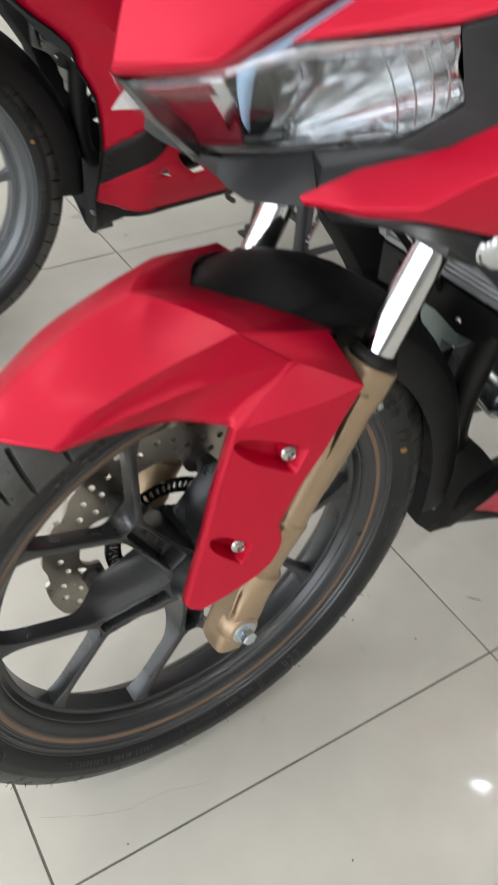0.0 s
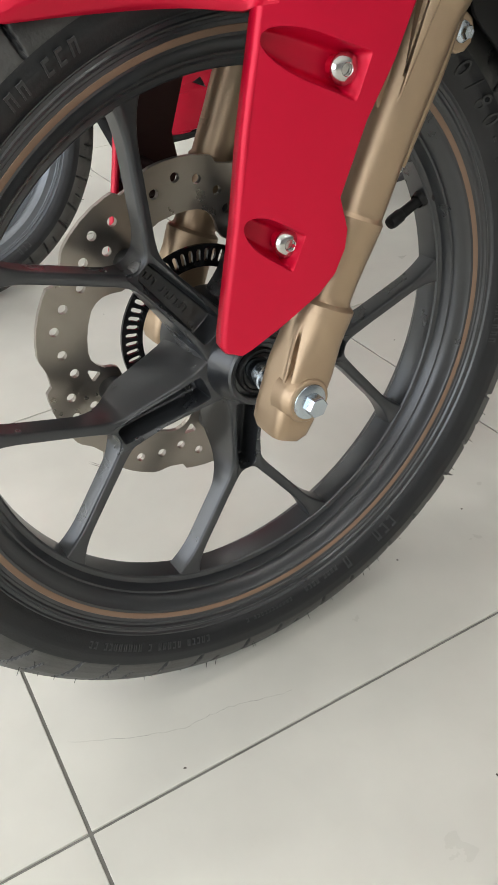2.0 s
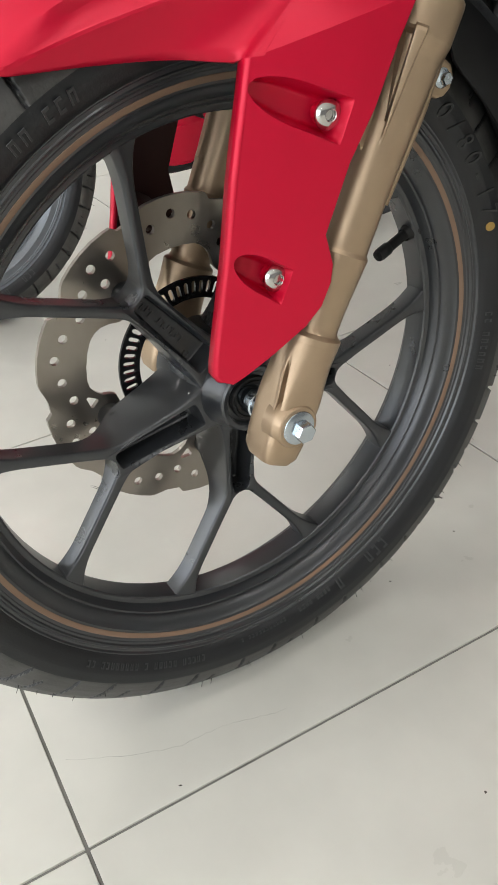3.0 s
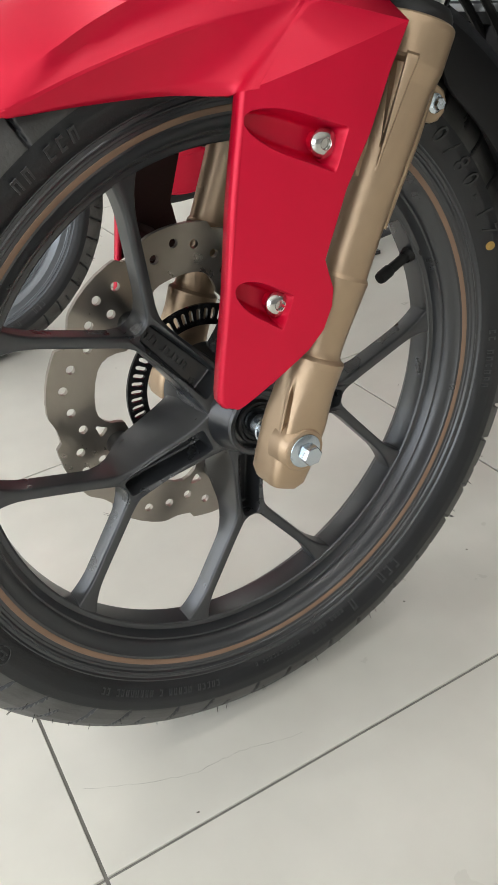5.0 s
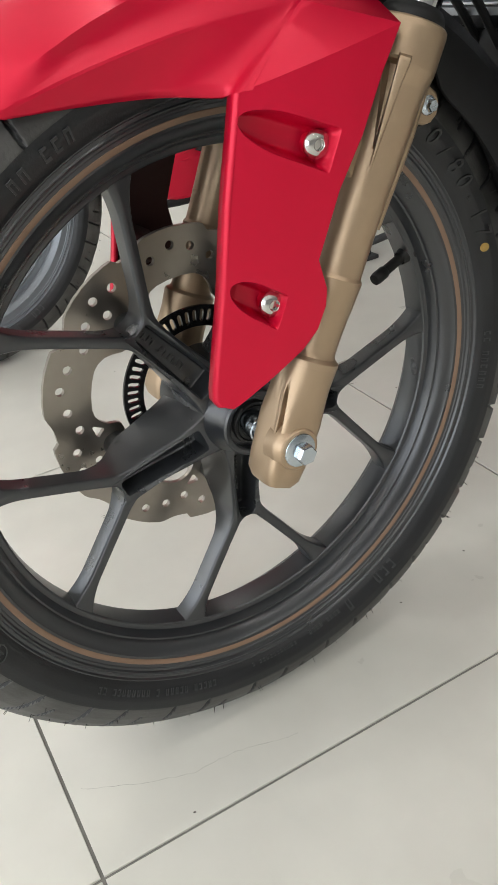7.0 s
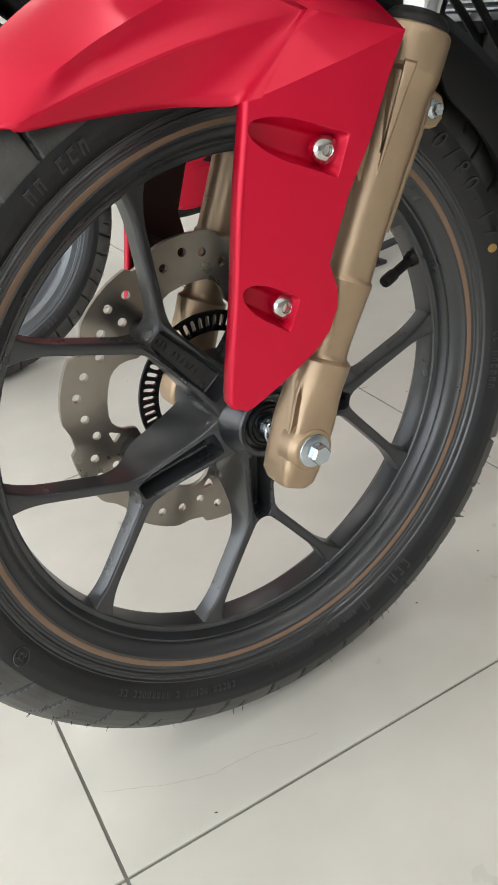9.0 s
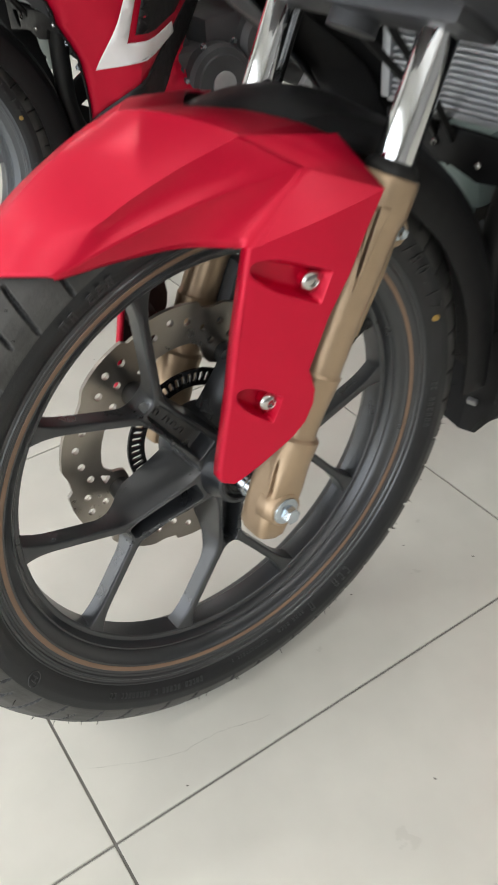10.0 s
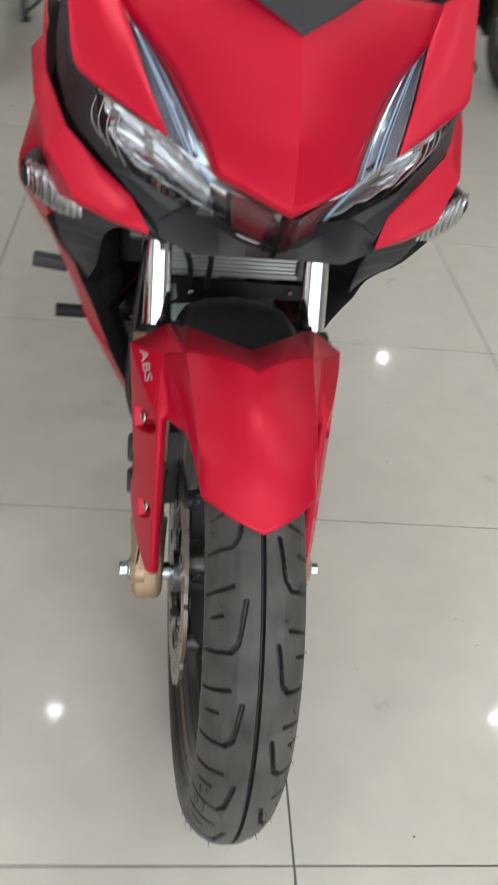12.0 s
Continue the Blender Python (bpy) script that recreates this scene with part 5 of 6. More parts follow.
def skin(name, outline, mat, parent, label="", lift=0.0, holes=(), thick=0.003, side=1):
    """A panel laid on the fairing's side surface."""
    bm = slab(outline, 0, 0.0, holes)
    bmesh.ops.triangulate(bm, faces=bm.faces[:])
    for _ in range(4):
        bmesh.ops.subdivide_edges(bm, edges=[e for e in bm.edges if e.calc_length() > 0.022], cuts=1, use_grid_fill=False)
        bmesh.ops.triangulate(bm, faces=bm.faces[:])
    for v in bm.verts:
        v.co.x = side * (side_x(v.co.y, v.co.z) + lift)
    ob = part(name, bm, mat, parent, label, sharp=25)
    ob.data.materials.append(BLACK)
    shell(ob, thick, 0.0, 2, -1.0).modifiers["thickness"].material_offset = 1
    return ob


SIDE_UPPER = [(0.138, 0.675), (0.149, 0.652), (0.167, 0.630), (0.184, 0.610), (0.206, 0.590), (0.234, 0.568), (0.258, 0.545), (0.266, 0.530), (0.270, 0.512), (0.287, 0.485), (0.303, 0.455), (0.312, 0.415), (0.318, 0.38), (0.322, 0.352), (0.37, 0.39), (0.44, 0.432), (0.52, 0.473), (0.6, 0.515), (0.6, 0.62), (0.52, 0.74), (0.38, 0.8), (0.27, 0.82), (0.21, 0.79), (0.16, 0.71)]
SIDE_BAND = [(0.3205, 0.285), (0.3205, 0.354), (0.37, 0.393), (0.44, 0.435), (0.52, 0.476), (0.6, 0.518), (0.62, 0.49), (0.55, 0.432), (0.488, 0.398), (0.4, 0.336), (0.335, 0.29)]
SIDE_BELLY = [(0.323, 0.29), (0.32, 0.262), (0.319, 0.25), (0.332, 0.24), (0.376, 0.222), (0.493, 0.227), (0.58, 0.231), (0.612, 0.234), (0.607, 0.26), (0.556, 0.292), (0.556, 0.345), (0.56, 0.4), (0.553, 0.436), (0.488, 0.401), (0.4, 0.339), (0.33, 0.291)]
BELLY_HOLES = [[(0.452, 0.333), (0.468, 0.341), (0.513, 0.29), (0.49, 0.288), (0.466, 0.31)], [(0.415, 0.305), (0.43, 0.312), (0.443, 0.291)]]
for s in (1, -1):
    upper = skin("side_fairing", SIDE_UPPER, RED, bike, "satin red side fairing", side=s)
    skin("belly_fairing", SIDE_BELLY, RED, bike, "satin red belly fairing with triangular openings", 0.0, BELLY_HOLES, side=s)
    # lower edge trim
    trim = [(0.32, 0.246), (0.338, 0.165), (0.36, 0.19), (0.376, 0.206), (0.46, 0.213), (0.6, 0.22), (0.612, 0.232), (0.493, 0.225), (0.376, 0.22)]
    skin("belly_trim", trim, BLACK, bike, "black lower edge of the fairing", -0.004, side=s)
    # stepped black mouth of the cowl and its inner wall
    rim = [(0.147, 0.652), (0.165, 0.63), (0.182, 0.61), (0.204, 0.59), (0.232, 0.568), (0.256, 0.545), (0.264, 0.53), (0.268, 0.512), (0.285, 0.485), (0.301, 0.455), (0.31, 0.415), (0.316, 0.38), (0.319, 0.33), (0.318, 0.29), (0.317, 0.25), (0.33, 0.2), (0.338, 0.156)]
    rim = [(side_x(y, z) + 0.003, y - 0.002, z) for y, z in rim]
    mid = [(max(0.002, x - 0.016), y + 0.012, z - 0.003) for x, y, z in rim]
    deep = [(max(0.001, x - 0.024 - 0.022 * smooth_step((z - 0.44) / 0.06) - 0.022 * smooth_step((0.345 - z) / 0.03)), y + 0.046, z - 0.004) for x, y, z in rim]
    sheet("cowl_mouth", [rim, mid, deep], BLACK, bike, "black inner rim of the fairing mouth", sides=(s,))
    # the cowl's inner wall, from its rim in to the radiator, with a stair of shallow vents
    wall_rim = [p for p in rim if p[2] > 0.48]
    inner_line = [(0.128, 0.312 + 0.06 * smooth_step((0.56 - z) / 0.08), z - 0.01) for _, _, z in wall_rim]
    sheet("inner_cowl", [[lerp(a, b, t) for a, b in zip(wall_rim, inner_line)] for t in (0.12, 0.55, 1.0)], BLACK, bike, "black inner wall of the fairing mouth", sides=(s,))
    # charcoal arch from below the winglet down the mouth's edge, with a stair of shallow vents
    arch_out = curve_path([(0.104, 0.032, 0.7), (0.133, 0.042, 0.6975), (0.16, 0.064, 0.7005), (0.168, 0.108, 0.684), (0.186, 0.136, 0.664), (0.192, 0.154, 0.649), (0.187, 0.184, 0.609), (0.181, 0.234, 0.567), (0.174, 0.258, 0.544)], 8)
    arch_in = curve_path([(0.085, 0.06, 0.672), (0.101, 0.08, 0.671), (0.115, 0.105, 0.664), (0.125, 0.125, 0.656), (0.135, 0.145, 0.643), (0.143, 0.165, 0.625), (0.147, 0.195, 0.595), (0.153, 0.228, 0.556), (0.163, 0.265, 0.52)], 8)
    stairs = []
    for k, (a, b) in enumerate(zip(arch_out, arch_in)):
        lift = Vector((0.1, -0.8, 0.55)) * (0.003 + 0.011 * ((k - 36) % 7) / 6 if 36 <= k < 57 else 0.0015)
        stairs.append([tuple(a.lerp(b, t) + lift * w) for t, w in ((0.0, 0.0), (0.08, 0.7), (0.2, 1.0), (0.7, 1.0), (0.9, 0.6), (1.0, 0.0))])
    sheet("cowl_arch", stairs, GREY_PLASTIC, bike, "charcoal cowl arch with stepped vents", sides=(s,), sharp=25)
    # turn signal: black stalk, clear ribbed lens
    sig = part("turn_signal", tube(curve_path([(s * 0.216, 0.142, 0.694), (s * 0.216, 0.165, 0.696), (s * 0.208, 0.2, 0.692), (s * 0.195, 0.235, 0.682)], 4), [0.0148 - 0.0003 * k for k in range(13)], 16), GREY_PLASTIC, bike, "clear-lensed front turn signal")
    lens_rows2 = []
    for i in range(33):
        t = i / 32
        a, b = Vector((0.172, 0.088, 0.679)), Vector((0.226, 0.118, 0.7))
        c = a.lerp(b, t) + Vector((0, -0.002, -0.003))
        rad = 0.023 * math.sin(math.pi * (0.1 + 0.8 * t)) ** 0.5 * (0.62 + 0.5 * t)
        lens_rows2.append([(s * (c.x + 0.3 * rad * math.cos(2 * math.pi * k / 20)), c.y + 0.022 + 0.55 * rad * math.cos(2 * math.pi * k / 20) + 0.0008 * (i % 2), c.z + rad * math.sin(2 * math.pi * k / 20)) for k in range(20)])
    inside = []
    for i, row in enumerate(lens_rows2):
        c = sum((Vector(p) for p in row), Vector()) / len(row)
        inside.append([tuple(c + (Vector(p) - c) * (0.93 if i % 4 < 2 else 0.82)) for p in row])
    for rows in (lens_rows2, inside):
        for end in (0, -1):
            c = tuple(sum((Vector(p) for p in rows[end]), Vector()) / len(rows[end]))
            rows.insert(0 if end == 0 else len(rows), [c] * len(rows[end]))
    part("bulb_reflector", grid(inside, closed_v=True), SIGNAL_METAL, sig, "ribbed chrome reflector", sharp=12)
    sig_lens = part("lens", grid(lens_rows2, closed_v=True), CLEAR, sig, "clear ribbed lens", sharp=15)
    sig_lens.visible_shadow = False

# orange accent on the black side panel
for s in (1, -1):
    part("side_accent", grid([[(s * 0.1885, 0.115, 0.836), (s * 0.1915, 0.14, 0.84), (s * 0.1935, 0.175, 0.8445)], [(s * 0.19, 0.12, 0.83), (s * 0.1925, 0.145, 0.835), (s * 0.195, 0.178, 0.8395)]]), ORANGE_PAINT, bike, "narrow orange accent stripe")

# black belly nose closing the fairing in front
part("belly_nose", join(*[grid([[(0, 0.337, 0.15), (0, 0.352, 0.22), (0, 0.37, 0.296)], [(s * 0.025, 0.335, 0.158), (s * 0.038, 0.345, 0.22), (s * 0.045, 0.36, 0.302)], [(s * 0.05, 0.33, 0.195), (s * 0.068, 0.325, 0.24), (s * 0.076, 0.345, 0.31)]]) for s in (1, -1)]), BLACK, bike, "black belly nose", sharp=30)

part("trim_clip", block((0.012, 0.006, 0.008), (0.014, 0.338, 0.196), 0.0015, (20, 0, 12)), ALLOY, bike, "small silver trim clip")

# ---- radiator, frame and parts behind the wheel ----
RAD_Y = 0.3
ALLOY_DARK = material("dark_grey_tank_plastic", (0.11, 0.115, 0.12), 0.45, 0.2, 0.06, 60, 0.05, 700, 0.05)
part("radiator_shroud", block((0.25, 0.008, 0.19), (0, 0.345, 0.6), 0.002), BLACK, bike, "black panel behind the radiator")
radiator = part("radiator", join(block((0.012, 0.03, 0.085), (-0.093, RAD_Y, 0.565), 0.003), block((0.19, 0.026, 0.006), (0.004, RAD_Y, 0.523), 0.001), block((0.19, 0.026, 0.008), (0.004, RAD_Y, 0.604), 0.001)), GREY_METAL, bike, "finned aluminium radiator")
part("side_tank", block((0.03, 0.034, 0.07), (0.112, RAD_Y, 0.553), 0.008), ALLOY_DARK, radiator, "dark grey radiator side tank")
part("fin_core", block((0.184, 0.012, 0.076), (0.004, RAD_Y + 0.004, 0.564), 0), material("radiator_fins", (0.13, 0.135, 0.14), 0.5, 0.7, 0.5, 900, 0.8, 900), radiator, "dark corrugated fins")
BRIGHT_TUBE = material("bare_aluminium_tube", (0.72, 0.74, 0.76), 0.38, 0.55, 0.06, 200)
FLAT_TUBE = to_mesh("flat_tube", block((0.184, 0.022, 0.002), (0, 0, 0), 0.0006), BRIGHT_TUBE)
for k in range(14):
    part("flat_tube", FLAT_TUBE, BRIGHT_TUBE, radiator, m=pose(0.004, RAD_Y, 0.5285 + 0.0055 * k))
plate = slab([(-0.1, 0.466), (-0.035, 0.474), (-0.014, 0.475), (0.018, 0.466), (0.05, 0.47), (0.06, 0.486), (0.118, 0.486), (0.118, 0.506), (-0.1, 0.509)], 0, 0.006, [[(-0.076, 0.5), (-0.054, 0.501), (-0.05, 0.476), (-0.056, 0.472), (-0.064, 0.476), (-0.074, 0.494)]], 0.001, Matrix.Translation((0, 0.3, 0)) @ Matrix.Rotation(radians(-90), 4, "Z"))
bracket = part("radiator_bracket", plate, BLACK, bike, "black bracket plate below the radiator")
for x, z in ((0.02, 0.482), (-0.035, 0.492), (0.095, 0.497)):
    dome_bolt((x, 0.296, z), (0, -1, 0), 0.0042, bracket)
bottle = part("overflow_bottle", join(block((0.062, 0.04, 0.075), (-0.026, 0.338, 0.463), 0.012, (8, 0, 0)), block((0.026, 0.026, 0.03), (-0.034, 0.34, 0.418), 0.007)), material("milky_green_plastic", (0.3, 0.38, 0.35), 0.35, 0.0, 0.08, 60), bike, "milky plastic overflow bottle")
part("hose", tube(curve_path([(0.062, 0.315, 0.515), (0.048, 0.318, 0.475), (0.036, 0.32, 0.425), (0.028, 0.322, 0.375), (0.022, 0.33, 0.33), (0.012, 0.35, 0.295)], 8), 0.016, 18), RUBBER_SOFT, bike, "thick black coolant hose")
horn = part("horn", turned((-0.02, 0.408, 0.348), (0.08, 0.402, 0.33), [(0, 0.0), (0, 0.022), (0.004, 0.0255), (0.046, 0.026), (0.05, 0.0245), (0.052, 0.02), (0.066, 0.019), (0.068, 0.0)], 36), material("dark_polished_steel", (0.42, 0.45, 0.46), 0.25, 1.0, 0.08, 60), bike, "cylindrical dark steel unit beside the frame")
hex_bolt((0.047, 0.404, 0.336), (1, -0.05, -0.18), 0.008, 0.008, 0.011, horn)
part("bracket_tube", tube(curve_path([(0.07, 0.4, 0.372), (0.062, 0.405, 0.345), (0.058, 0.41, 0.31)], 5), 0.008, 12), ENGINE, horn)
for p in ((0.06, 0.33, 0.46), (0.075, 0.335, 0.425)):
    hex_bolt(p, (0.5, -0.85, 0.1), 0.0045, 0.007, 0.006, bike, ZINC, "fitting", "small plated hose fitting")
for s in (1, -1):
    part("frame_tube", tube(curve_path([(s * 0.02, 0.22, 0.72), (s * 0.05, 0.29, 0.6), (s * 0.075, 0.36, 0.47), (s * 0.085, 0.42, 0.4), (s * 0.08, 0.52, 0.38)], 8), 0.0125, 14), ENGINE, bike, "black steel frame tube")
part("steering_stem", tube([fork_point(0.36, 0.0), fork_point(0.52, 0.0)], 0.02, 20), ENGINE, bike, "black steering stem")
part("lower_yoke", join(block((0.235, 0.05, 0.028), fork_point(0.385, 0.0), 0.008, (-27.7, 0, 0))), ENGINE, bike, "black lower fork yoke")
for k in range(2):
    x = -0.05 + 0.03 * k
    part("cable", tube(curve_path([(x, 0.16, 0.7), (x * 1.2, 0.2 + 0.01 * k, 0.62), (x * 0.8, 0.27, 0.54), (x * 0.7, 0.33, 0.45)], 6), 0.0036, 8), RUBBER_SOFT, bike, "thin black cable")

# engine
engine = part("engine", join(block((0.17, 0.26, 0.14), (0, 0.59, 0.345), 0.025), block((0.12, 0.11, 0.12), (0, 0.49, 0.43), 0.02, (35, 0, 0)), block((0.15, 0.16, 0.1), (0, 0.66, 0.41), 0.025)), ENGINE, bike, "dark cast engine block")
for s in (1, -1):
    cover = part("engine_cover", turned((s * 0.08, 0.588, 0.352), (s * 0.2, 0.588, 0.352), [(0, 0.069), (0.022, 0.068), (0.03, 0.062), (0.031, 0.052), (0.035, 0.05), (0.035, 0.0)], 44), ENGINE, engine, "round dark engine cover")
    part("cap", turned((s * 0.114, 0.588, 0.352), (s * 0.2, 0.588, 0.352), [(0, 0.024), (0.004, 0.024), (0.006, 0.02), (0.006, 0)], 28), ALLOY, engine, "silver round inspection cap")
    for k in range(7):
        a = radians(51 * k + 12)
        hex_bolt((s * 0.102, 0.588 + 0.074 * math.cos(a), 0.352 + 0.074 * math.sin(a)), (s, 0, 0), 0.0048, 0.006, 0.0062, engine)
    part("clutch_cover", turned((s * 0.07, 0.7, 0.4), (s * 0.2, 0.7, 0.4), [(0, 0.06), (0.02, 0.058), (0.03, 0.048), (0.031, 0.0)], 40), ENGINE, engine, "rounded dark side cover")
part("gear_lever", tube(curve_path([(0.1, 0.66, 0.25), (0.125, 0.6, 0.245), (0.135, 0.56, 0.235), (0.165, 0.555, 0.236)], 5), 0.005, 10), ENGINE, bike, "black gear lever")
part("foot_peg", join(tube([(0.09, 0.61, 0.245), (0.2, 0.6, 0.247)], 0.012, 14), *[tube([(0.125 + 0.012 * k, 0.6065 - 0.0008 * k, 0.246), (0.13 + 0.012 * k, 0.606 - 0.0008 * k, 0.246)], 0.0145, 14) for k in range(6)]), RUBBER_SOFT, bike, "ribbed black rider foot peg")
part("foot_peg", join(tube([(-0.09, 0.61, 0.262), (-0.232, 0.6, 0.272)], 0.0115, 14)), RUBBER_SOFT, bike, "ribbed black rider foot peg")
part("brake_pedal", join(tube(curve_path([(-0.1, 0.7, 0.3), (-0.17, 0.655, 0.335), (-0.215, 0.6, 0.352)], 5), 0.006, 10), block((0.056, 0.022, 0.02), (-0.238, 0.6, 0.362), 0.004, (0, 8, 0))), ENGINE, bike, "black brake pedal")

# black side cover, grey passenger brackets, seat and tail
for s in (1, -1):
    bm = slab([(0.66, 0.47), (0.62, 0.53), (0.7, 0.57), (0.8, 0.6), (0.95, 0.6), (1.02, 0.5), (0.98, 0.4), (0.86, 0.33), (0.8, 0.35), (0.79, 0.42), (0.72, 0.47)], s * 0.112, 0.02, bevel=0.006)
    part("side_cover", bm, BLACK, bike, "black plastic side cover")
    br = slab([(0.93, 0.47), (0.952, 0.475), (0.968, 0.45), (0.9, 0.35), (0.83, 0.265), (0.86, 0.235), (0.92, 0.205), (0.918, 0.178), (0.78, 0.215), (0.735, 0.25), (0.72, 0.285), (0.79, 0.37)], s * 0.128, 0.016, [[(0.92, 0.43), (0.9, 0.425), (0.79, 0.3), (0.8, 0.275), (0.86, 0.35)]], 0.003)
    pb = part("passenger_bracket", br, GREY_METAL, bike, "silver-grey passenger foot bracket")
    part("peg", tube([(s * 0.13, 0.79, 0.262), (s * 0.16, 0.9, 0.24)], 0.013, 14), RUBBER_SOFT, pb, "folded black passenger peg")
    hex_bolt((s * 0.136, 0.755, 0.27), (s, 0, 0), 0.006, 0.006, 0.009, pb)
seat = part("seat", block((0.2, 0.5, 0.09), (0, 0.88, 0.72), 0.035, (8, 0, 0)), RUBBER_SOFT, bike, "black vinyl seat")
part("tail", join(block((0.2, 0.42, 0.12), (0, 1.12, 0.72), 0.04, (14, 0, 0)), block((0.16, 0.4, 0.14), (0, 0.62, 0.62), 0.04)), RED, bike, "satin red tail and centre fairing")
part("swing_arm", join(tube([(0.09, 0.82, 0.3), (0.095, 1.29, 0.32)], 0.019, 14), tube([(-0.09, 0.82, 0.3), (-0.095, 1.29, 0.32)], 0.019, 14), tube([(-0.1, 0.84, 0.3), (0.1, 0.84, 0.3)], 0.02, 14)), ENGINE, bike, "black swing arm")
part("exhaust", join(turned((-0.15, 0.95, 0.31), (-0.17, 1.45, 0.43), [(0, 0.0), (0, 0.03), (0.04, 0.045), (0.36, 0.052), (0.42, 0.045), (0.42, 0.02), (0.3, 0.018)], 28), tube(curve_path([(-0.05, 0.42, 0.36), (-0.08, 0.45, 0.25), (-0.11, 0.62, 0.2), (-0.14, 0.85, 0.27), (-0.15, 0.96, 0.31)], 8), 0.019, 14)), ENGINE, bike, "dark exhaust with a long silencer")

# rear wheel, lifted by the stand
RH = Vector((0, 1.285, 0.335))
shift = Matrix.Translation(RH - Vector(HUB))
rear_scale = Matrix.Translation(RH) @ Matrix.Diagonal((1.3, 1.03, 1.03, 1)) @ Matrix.Translation(-Vector(HUB))
rear_rim = part("rear_wheel_rim", front_wheel.data, WHEEL, bike, "satin black cast rear wheel rim", m=rear_scale)
for ch in [c for c in front_wheel.children if c.name.split(".")[0] in ("arm", "hub")]:
    part(ch.name.split(".")[0], ch.data, None, rear_rim, m=ch.matrix_basis.copy())

rear_tyre = lathe([tyre_profile(-1 + k / 12) for k in range(25)], 96, HUB)
REAR_TYRE = part("tyre", rear_tyre, RUBBER, rear_rim, "black rear tyre")

# centre stand with its foot lever
for s in (1, -1):
    part("stand_leg", join(tube([(s * 0.06, 0.8, 0.235), (s * 0.088, 0.775, 0.02)], 0.0125, 14), tube([(s * 0.075, 0.815, 0.24), (s * 0.09, 0.79, 0.02)], 0.008, 10), block((0.034, 0.07, 0.008), (s * 0.092, 0.777, 0.004), 0.002), block((0.016, 0.05, 0.02), (s * 0.09, 0.777, 0.016), 0.004)), ENGINE, bike, "black centre-stand leg")
part("stand_crossbar", tube([(-0.075, 0.788, 0.1), (0.075, 0.788, 0.1)], 0.009, 12), ENGINE, bike, "black crossbar of the centre stand")
part("stand_lever", tube(curve_path([(0.092, 0.785, 0.03), (0.115, 0.84, 0.045), (0.14, 0.895, 0.06), (0.152, 0.93, 0.075), (0.168, 0.962, 0.068)], 6), 0.0078, 12), ENGINE, bike, "bent black stand foot lever")
part("stand_spring", tube(curve_path([(0.07, 0.8, 0.22), (0.082, 0.83, 0.13), (0.095, 0.79, 0.06)], 6), 0.006, 10), ZINC, bike)

# the mask sits a few millimetres off the wheel's middle
for ob in bike.children_recursive:
    if ob.name.split(".")[0] in ("nose_panel", "nose_lip", "windscreen", "upper_cheek", "running_light", "cover", "light_guide", "headlamp", "reflector", "bezel", "lens", "inner_panel", "guide_end", "beak", "lamp_surround", "chin", "turn_signal", "bulb_reflector"):
        for v in ob.data.vertices:
            v.co.x += 0.0055 * max(0.0, min(1.6, 1 - v.co.x / 0.06))

# ---- the other motorcycles ----
neighbour = copy_thing(bike, BIKE @ pose(-0.918, -0.015, 0, 0, 0, -1.5))
tagged(neighbour, "satin red motorcycle with white V stripe on its centre stand")
V_STRIPE = [(0.325, 0.435), (0.37, 0.439), (0.43, 0.442), (0.497, 0.455), (0.49, 0.474), (0.43, 0.468), (0.366, 0.472), (0.38, 0.53), (0.408, 0.6), (0.386, 0.6), (0.36, 0.53)]
skin("decal", V_STRIPE, WHITE_DECAL, neighbour, "white V-shaped stripe", 0.0032, thick=0.0006)
skin("decal", [(0.38, 0.482), (0.43, 0.478), (0.5, 0.485), (0.56, 0.52), (0.58, 0.6), (0.42, 0.6), (0.392, 0.53)], BLACK, neighbour, "black graphic inside the stripe", 0.0028, thick=0.0006)
for ob in [c for c in neighbour.children_recursive if c.name.startswith("pinstripe")]:
    bpy.data.objects.remove(ob)
skin("side_band", SIDE_BAND, BLACK, neighbour, "black diagonal fairing band", 0.001)
# lighter copy of the black wheel paint, standing in for window light on it
lit_wheel = material("satin_grey_wheel_paint", (0.15, 0.165, 0.18), 0.32, 0.4, 0.06, 40, 0.03, 1500, 0.02, spec=0.8)
for ob in neighbour.children_recursive:
    if ob.name.split(".")[0] in ("front_wheel_rim", "arm", "hub"):
        ob.material_slots[0].link = "OBJECT"
        ob.material_slots[0].material = lit_wheel
third = copy_thing(bike, pose(-0.95, 2.98, 0, 0, 0, 2))
fourth = copy_thing(bike, pose(1.32, 3.5, 0, 0, 0, 4))
for ob in (neighbour, third, fourth):
    for ch in ob.children_recursive:
        if ch.name.startswith("front_fender"):
            ch.data = FENDER_FAR
        elif ob is not neighbour and ch.name.startswith("tyre"):
            ch.data = REAR_TYRE.data
for s in (1, -1):
    skin("lower_side_panel", SIDE_BAND, RED, bike, "satin red lower side panel", 0.0012, side=s)
for ob in (third, fourth):
    tagged(ob, "red motorcycle parked in the second row of the showroom")

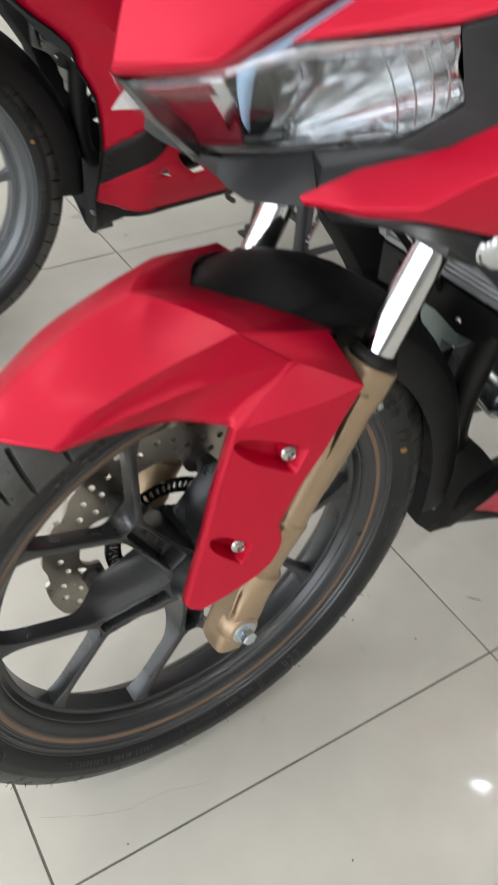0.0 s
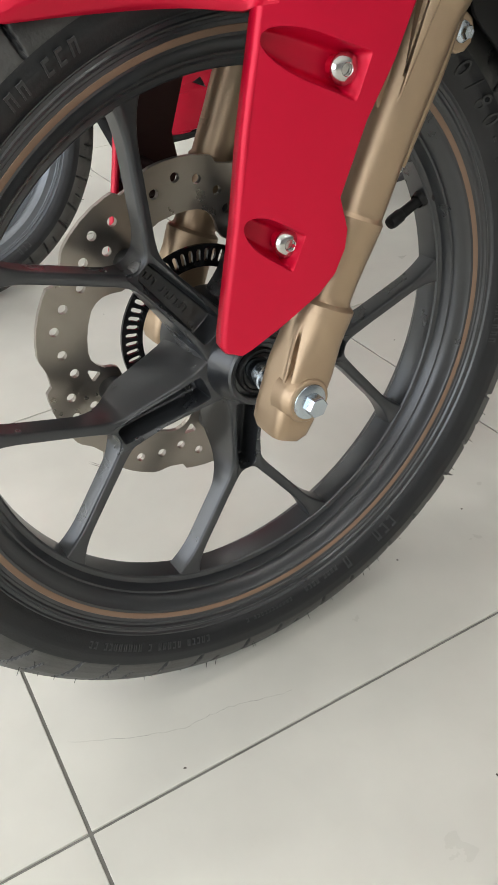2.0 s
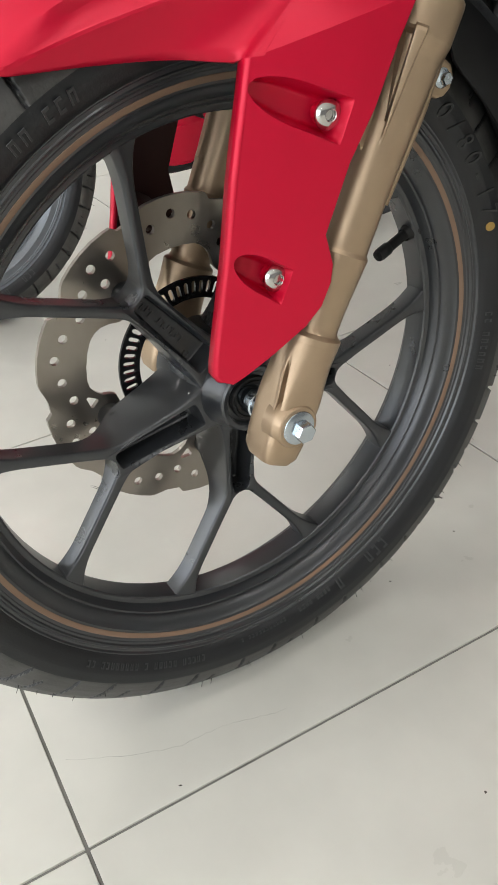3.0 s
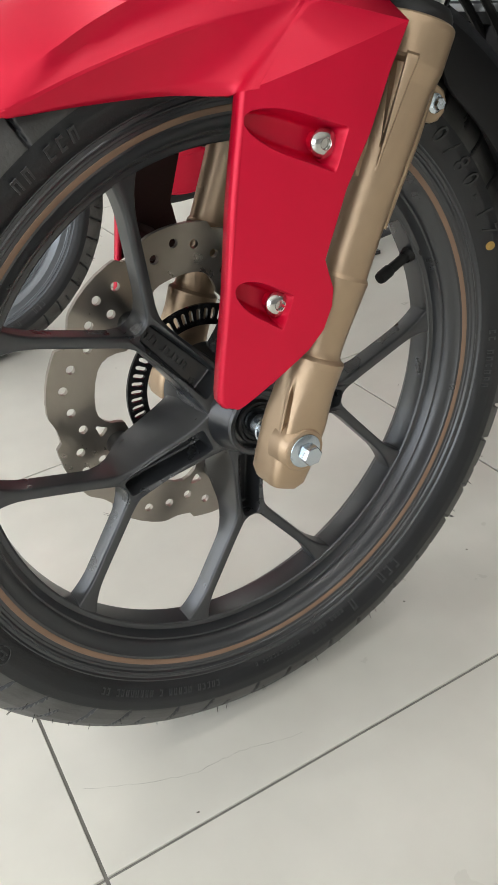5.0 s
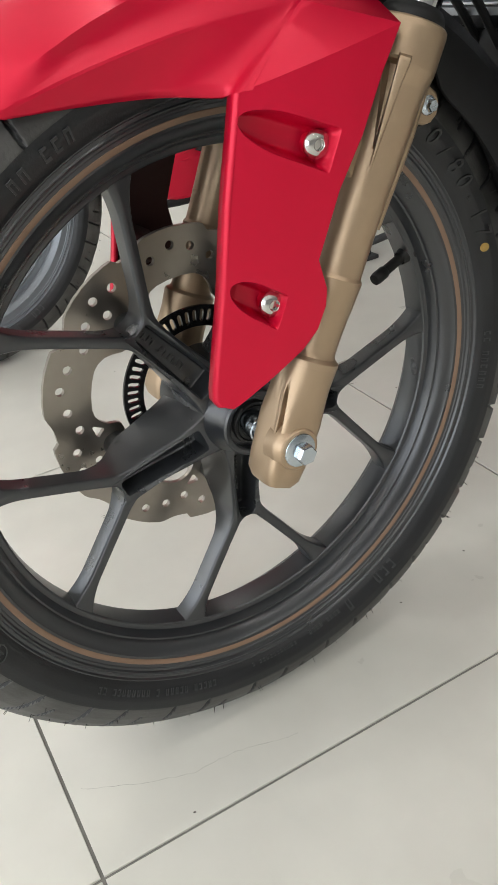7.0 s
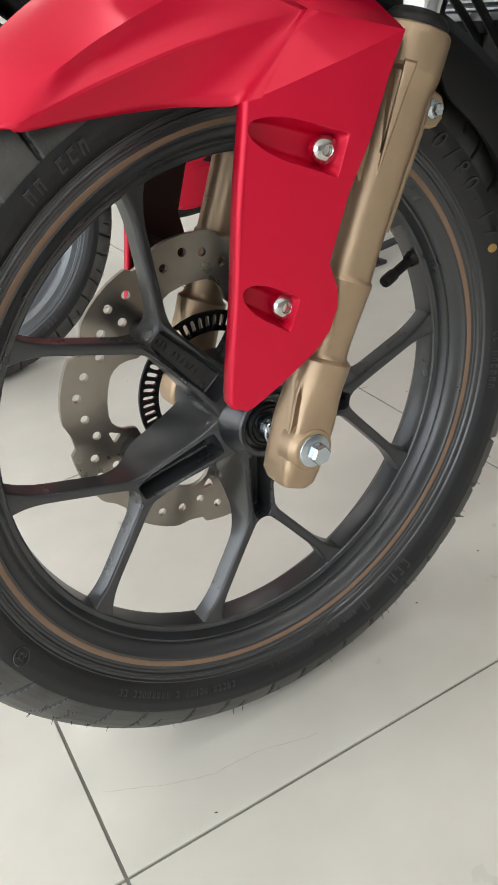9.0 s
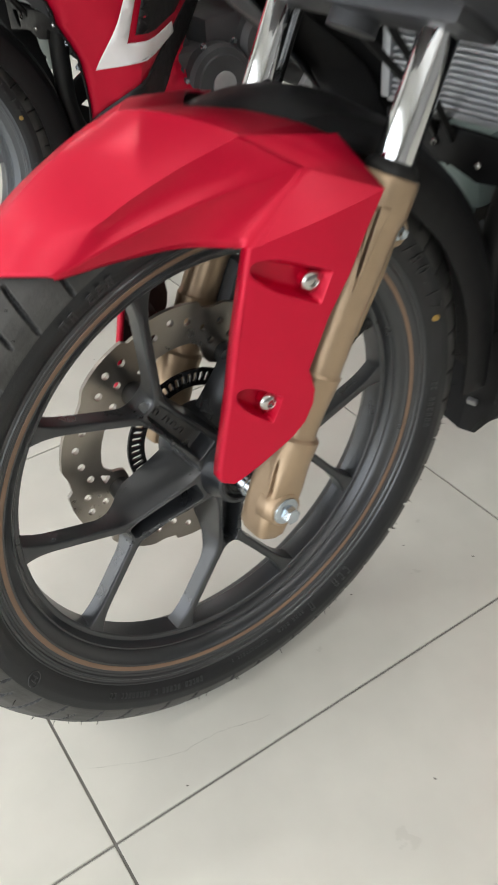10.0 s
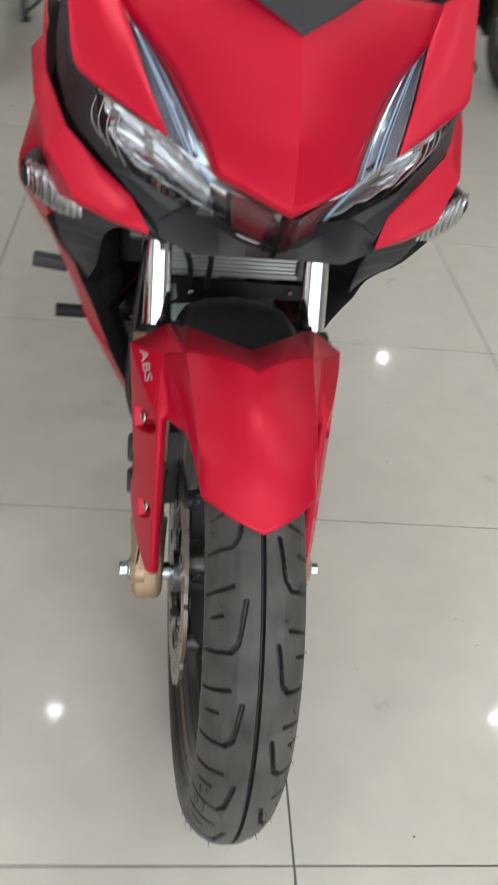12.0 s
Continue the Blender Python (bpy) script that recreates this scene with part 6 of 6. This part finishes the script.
# ---- floor tiles ----
T, JOINT = 0.6, 0.0029
tile_bm = block((T - JOINT, T - JOINT, 0.008), (0, 0, -0.004), 0.0008)
TILE_MESH = to_mesh("floor_tile", tile_bm, TILE, 15)
for i in range(int(ROOM_X0 // T), int(ROOM_X1 // T) + 1):
    for j in range(int(ROOM_Y0 // T), int(ROOM_Y1 // T) + 1):
        x, y = (i + 0.5) * T, (j + 0.5) * T
        if ROOM_X0 < x - 0.3 + 0.001 and x + 0.299 < ROOM_X1 + 0.3 and y - 0.3 > ROOM_Y0 - 0.3:
            ob = new("floor_tile", TILE_MESH)
            ob.parent = floor_slab
            ob.location = (x, y, 0)

# a hairline crack and specks of dirt on the tiles
rng = random.Random(21)
crack = bmesh.new()
path = curve_path([(-0.085, 0.011, 0), (-0.048, 0.089, 0), (-0.043, 0.141, 0), (-0.028, 0.195, 0)], 12)
edge = []
for p in path:
    j = Vector((rng.uniform(-0.0012, 0.0012), rng.uniform(-0.0012, 0.0012), 0.0003))
    edge.append((p + j, rng.uniform(0.00004, 0.0001)))
grid([[(p.x - w, p.y, p.z) for p, w in edge], [(p.x + w, p.y, p.z) for p, w in edge]], bm=crack)
part("crack", crack, DIRT, floor_slab, "fine hairline crack in a tile")
specks = bmesh.new()
spots = [(-0.011, 0.084, 0.0013), (-0.13, 0.471, 0.0012), (0.158, 0.035, 0.0016)]
spots += [(rng.uniform(-1.6, 1.6), rng.uniform(-0.9, 2.0), rng.uniform(0.0005, 0.0014)) for _ in range(150)]
for x, y, r in spots:
    turn = rng.uniform(0, 6.28)
    ring = [specks.verts.new((x + r * rng.uniform(0.5, 1.6) * math.cos(turn + k * 1.05), y + r * rng.uniform(0.5, 1.6) * math.sin(turn + k * 1.05), 0.0003)) for k in range(6)]
    specks.faces.new(ring)
tagged(part("dirt_specks", specks, DIRT, floor_slab, "small dark specks of dirt"), kind="stuff")

# dark scuff marks
scuffs = bmesh.new()
marks = [(-0.442, 0.169, 0.05, 30), (-0.536, 0.604, 0.045, 80), (-0.075, 0.644, 0.03, 50), (-0.071, 0.805, 0.035, 70), (-0.45, 0.4, 0.05, 40)]
for x, y, length, turn in marks:
    for k in range(2):
        d = Vector((math.cos(radians(turn + rng.uniform(-9, 9))), math.sin(radians(turn)), 0))
        c = Vector((x + rng.uniform(-0.008, 0.008), y + rng.uniform(-0.008, 0.008), 0.0003))
        n, half, w = Vector((-d.y, d.x, 0)), length * rng.uniform(0.2, 0.4), rng.uniform(0.0004, 0.0011)
        scuffs.faces.new([scuffs.verts.new(p) for p in (c - d * half, c - d * half * 0.2 + n * w, c + d * half, c + d * half * 0.1 - n * w)])
tagged(part("scuff_marks", scuffs, DIRT, floor_slab, "thin dark scuff marks"), kind="stuff")
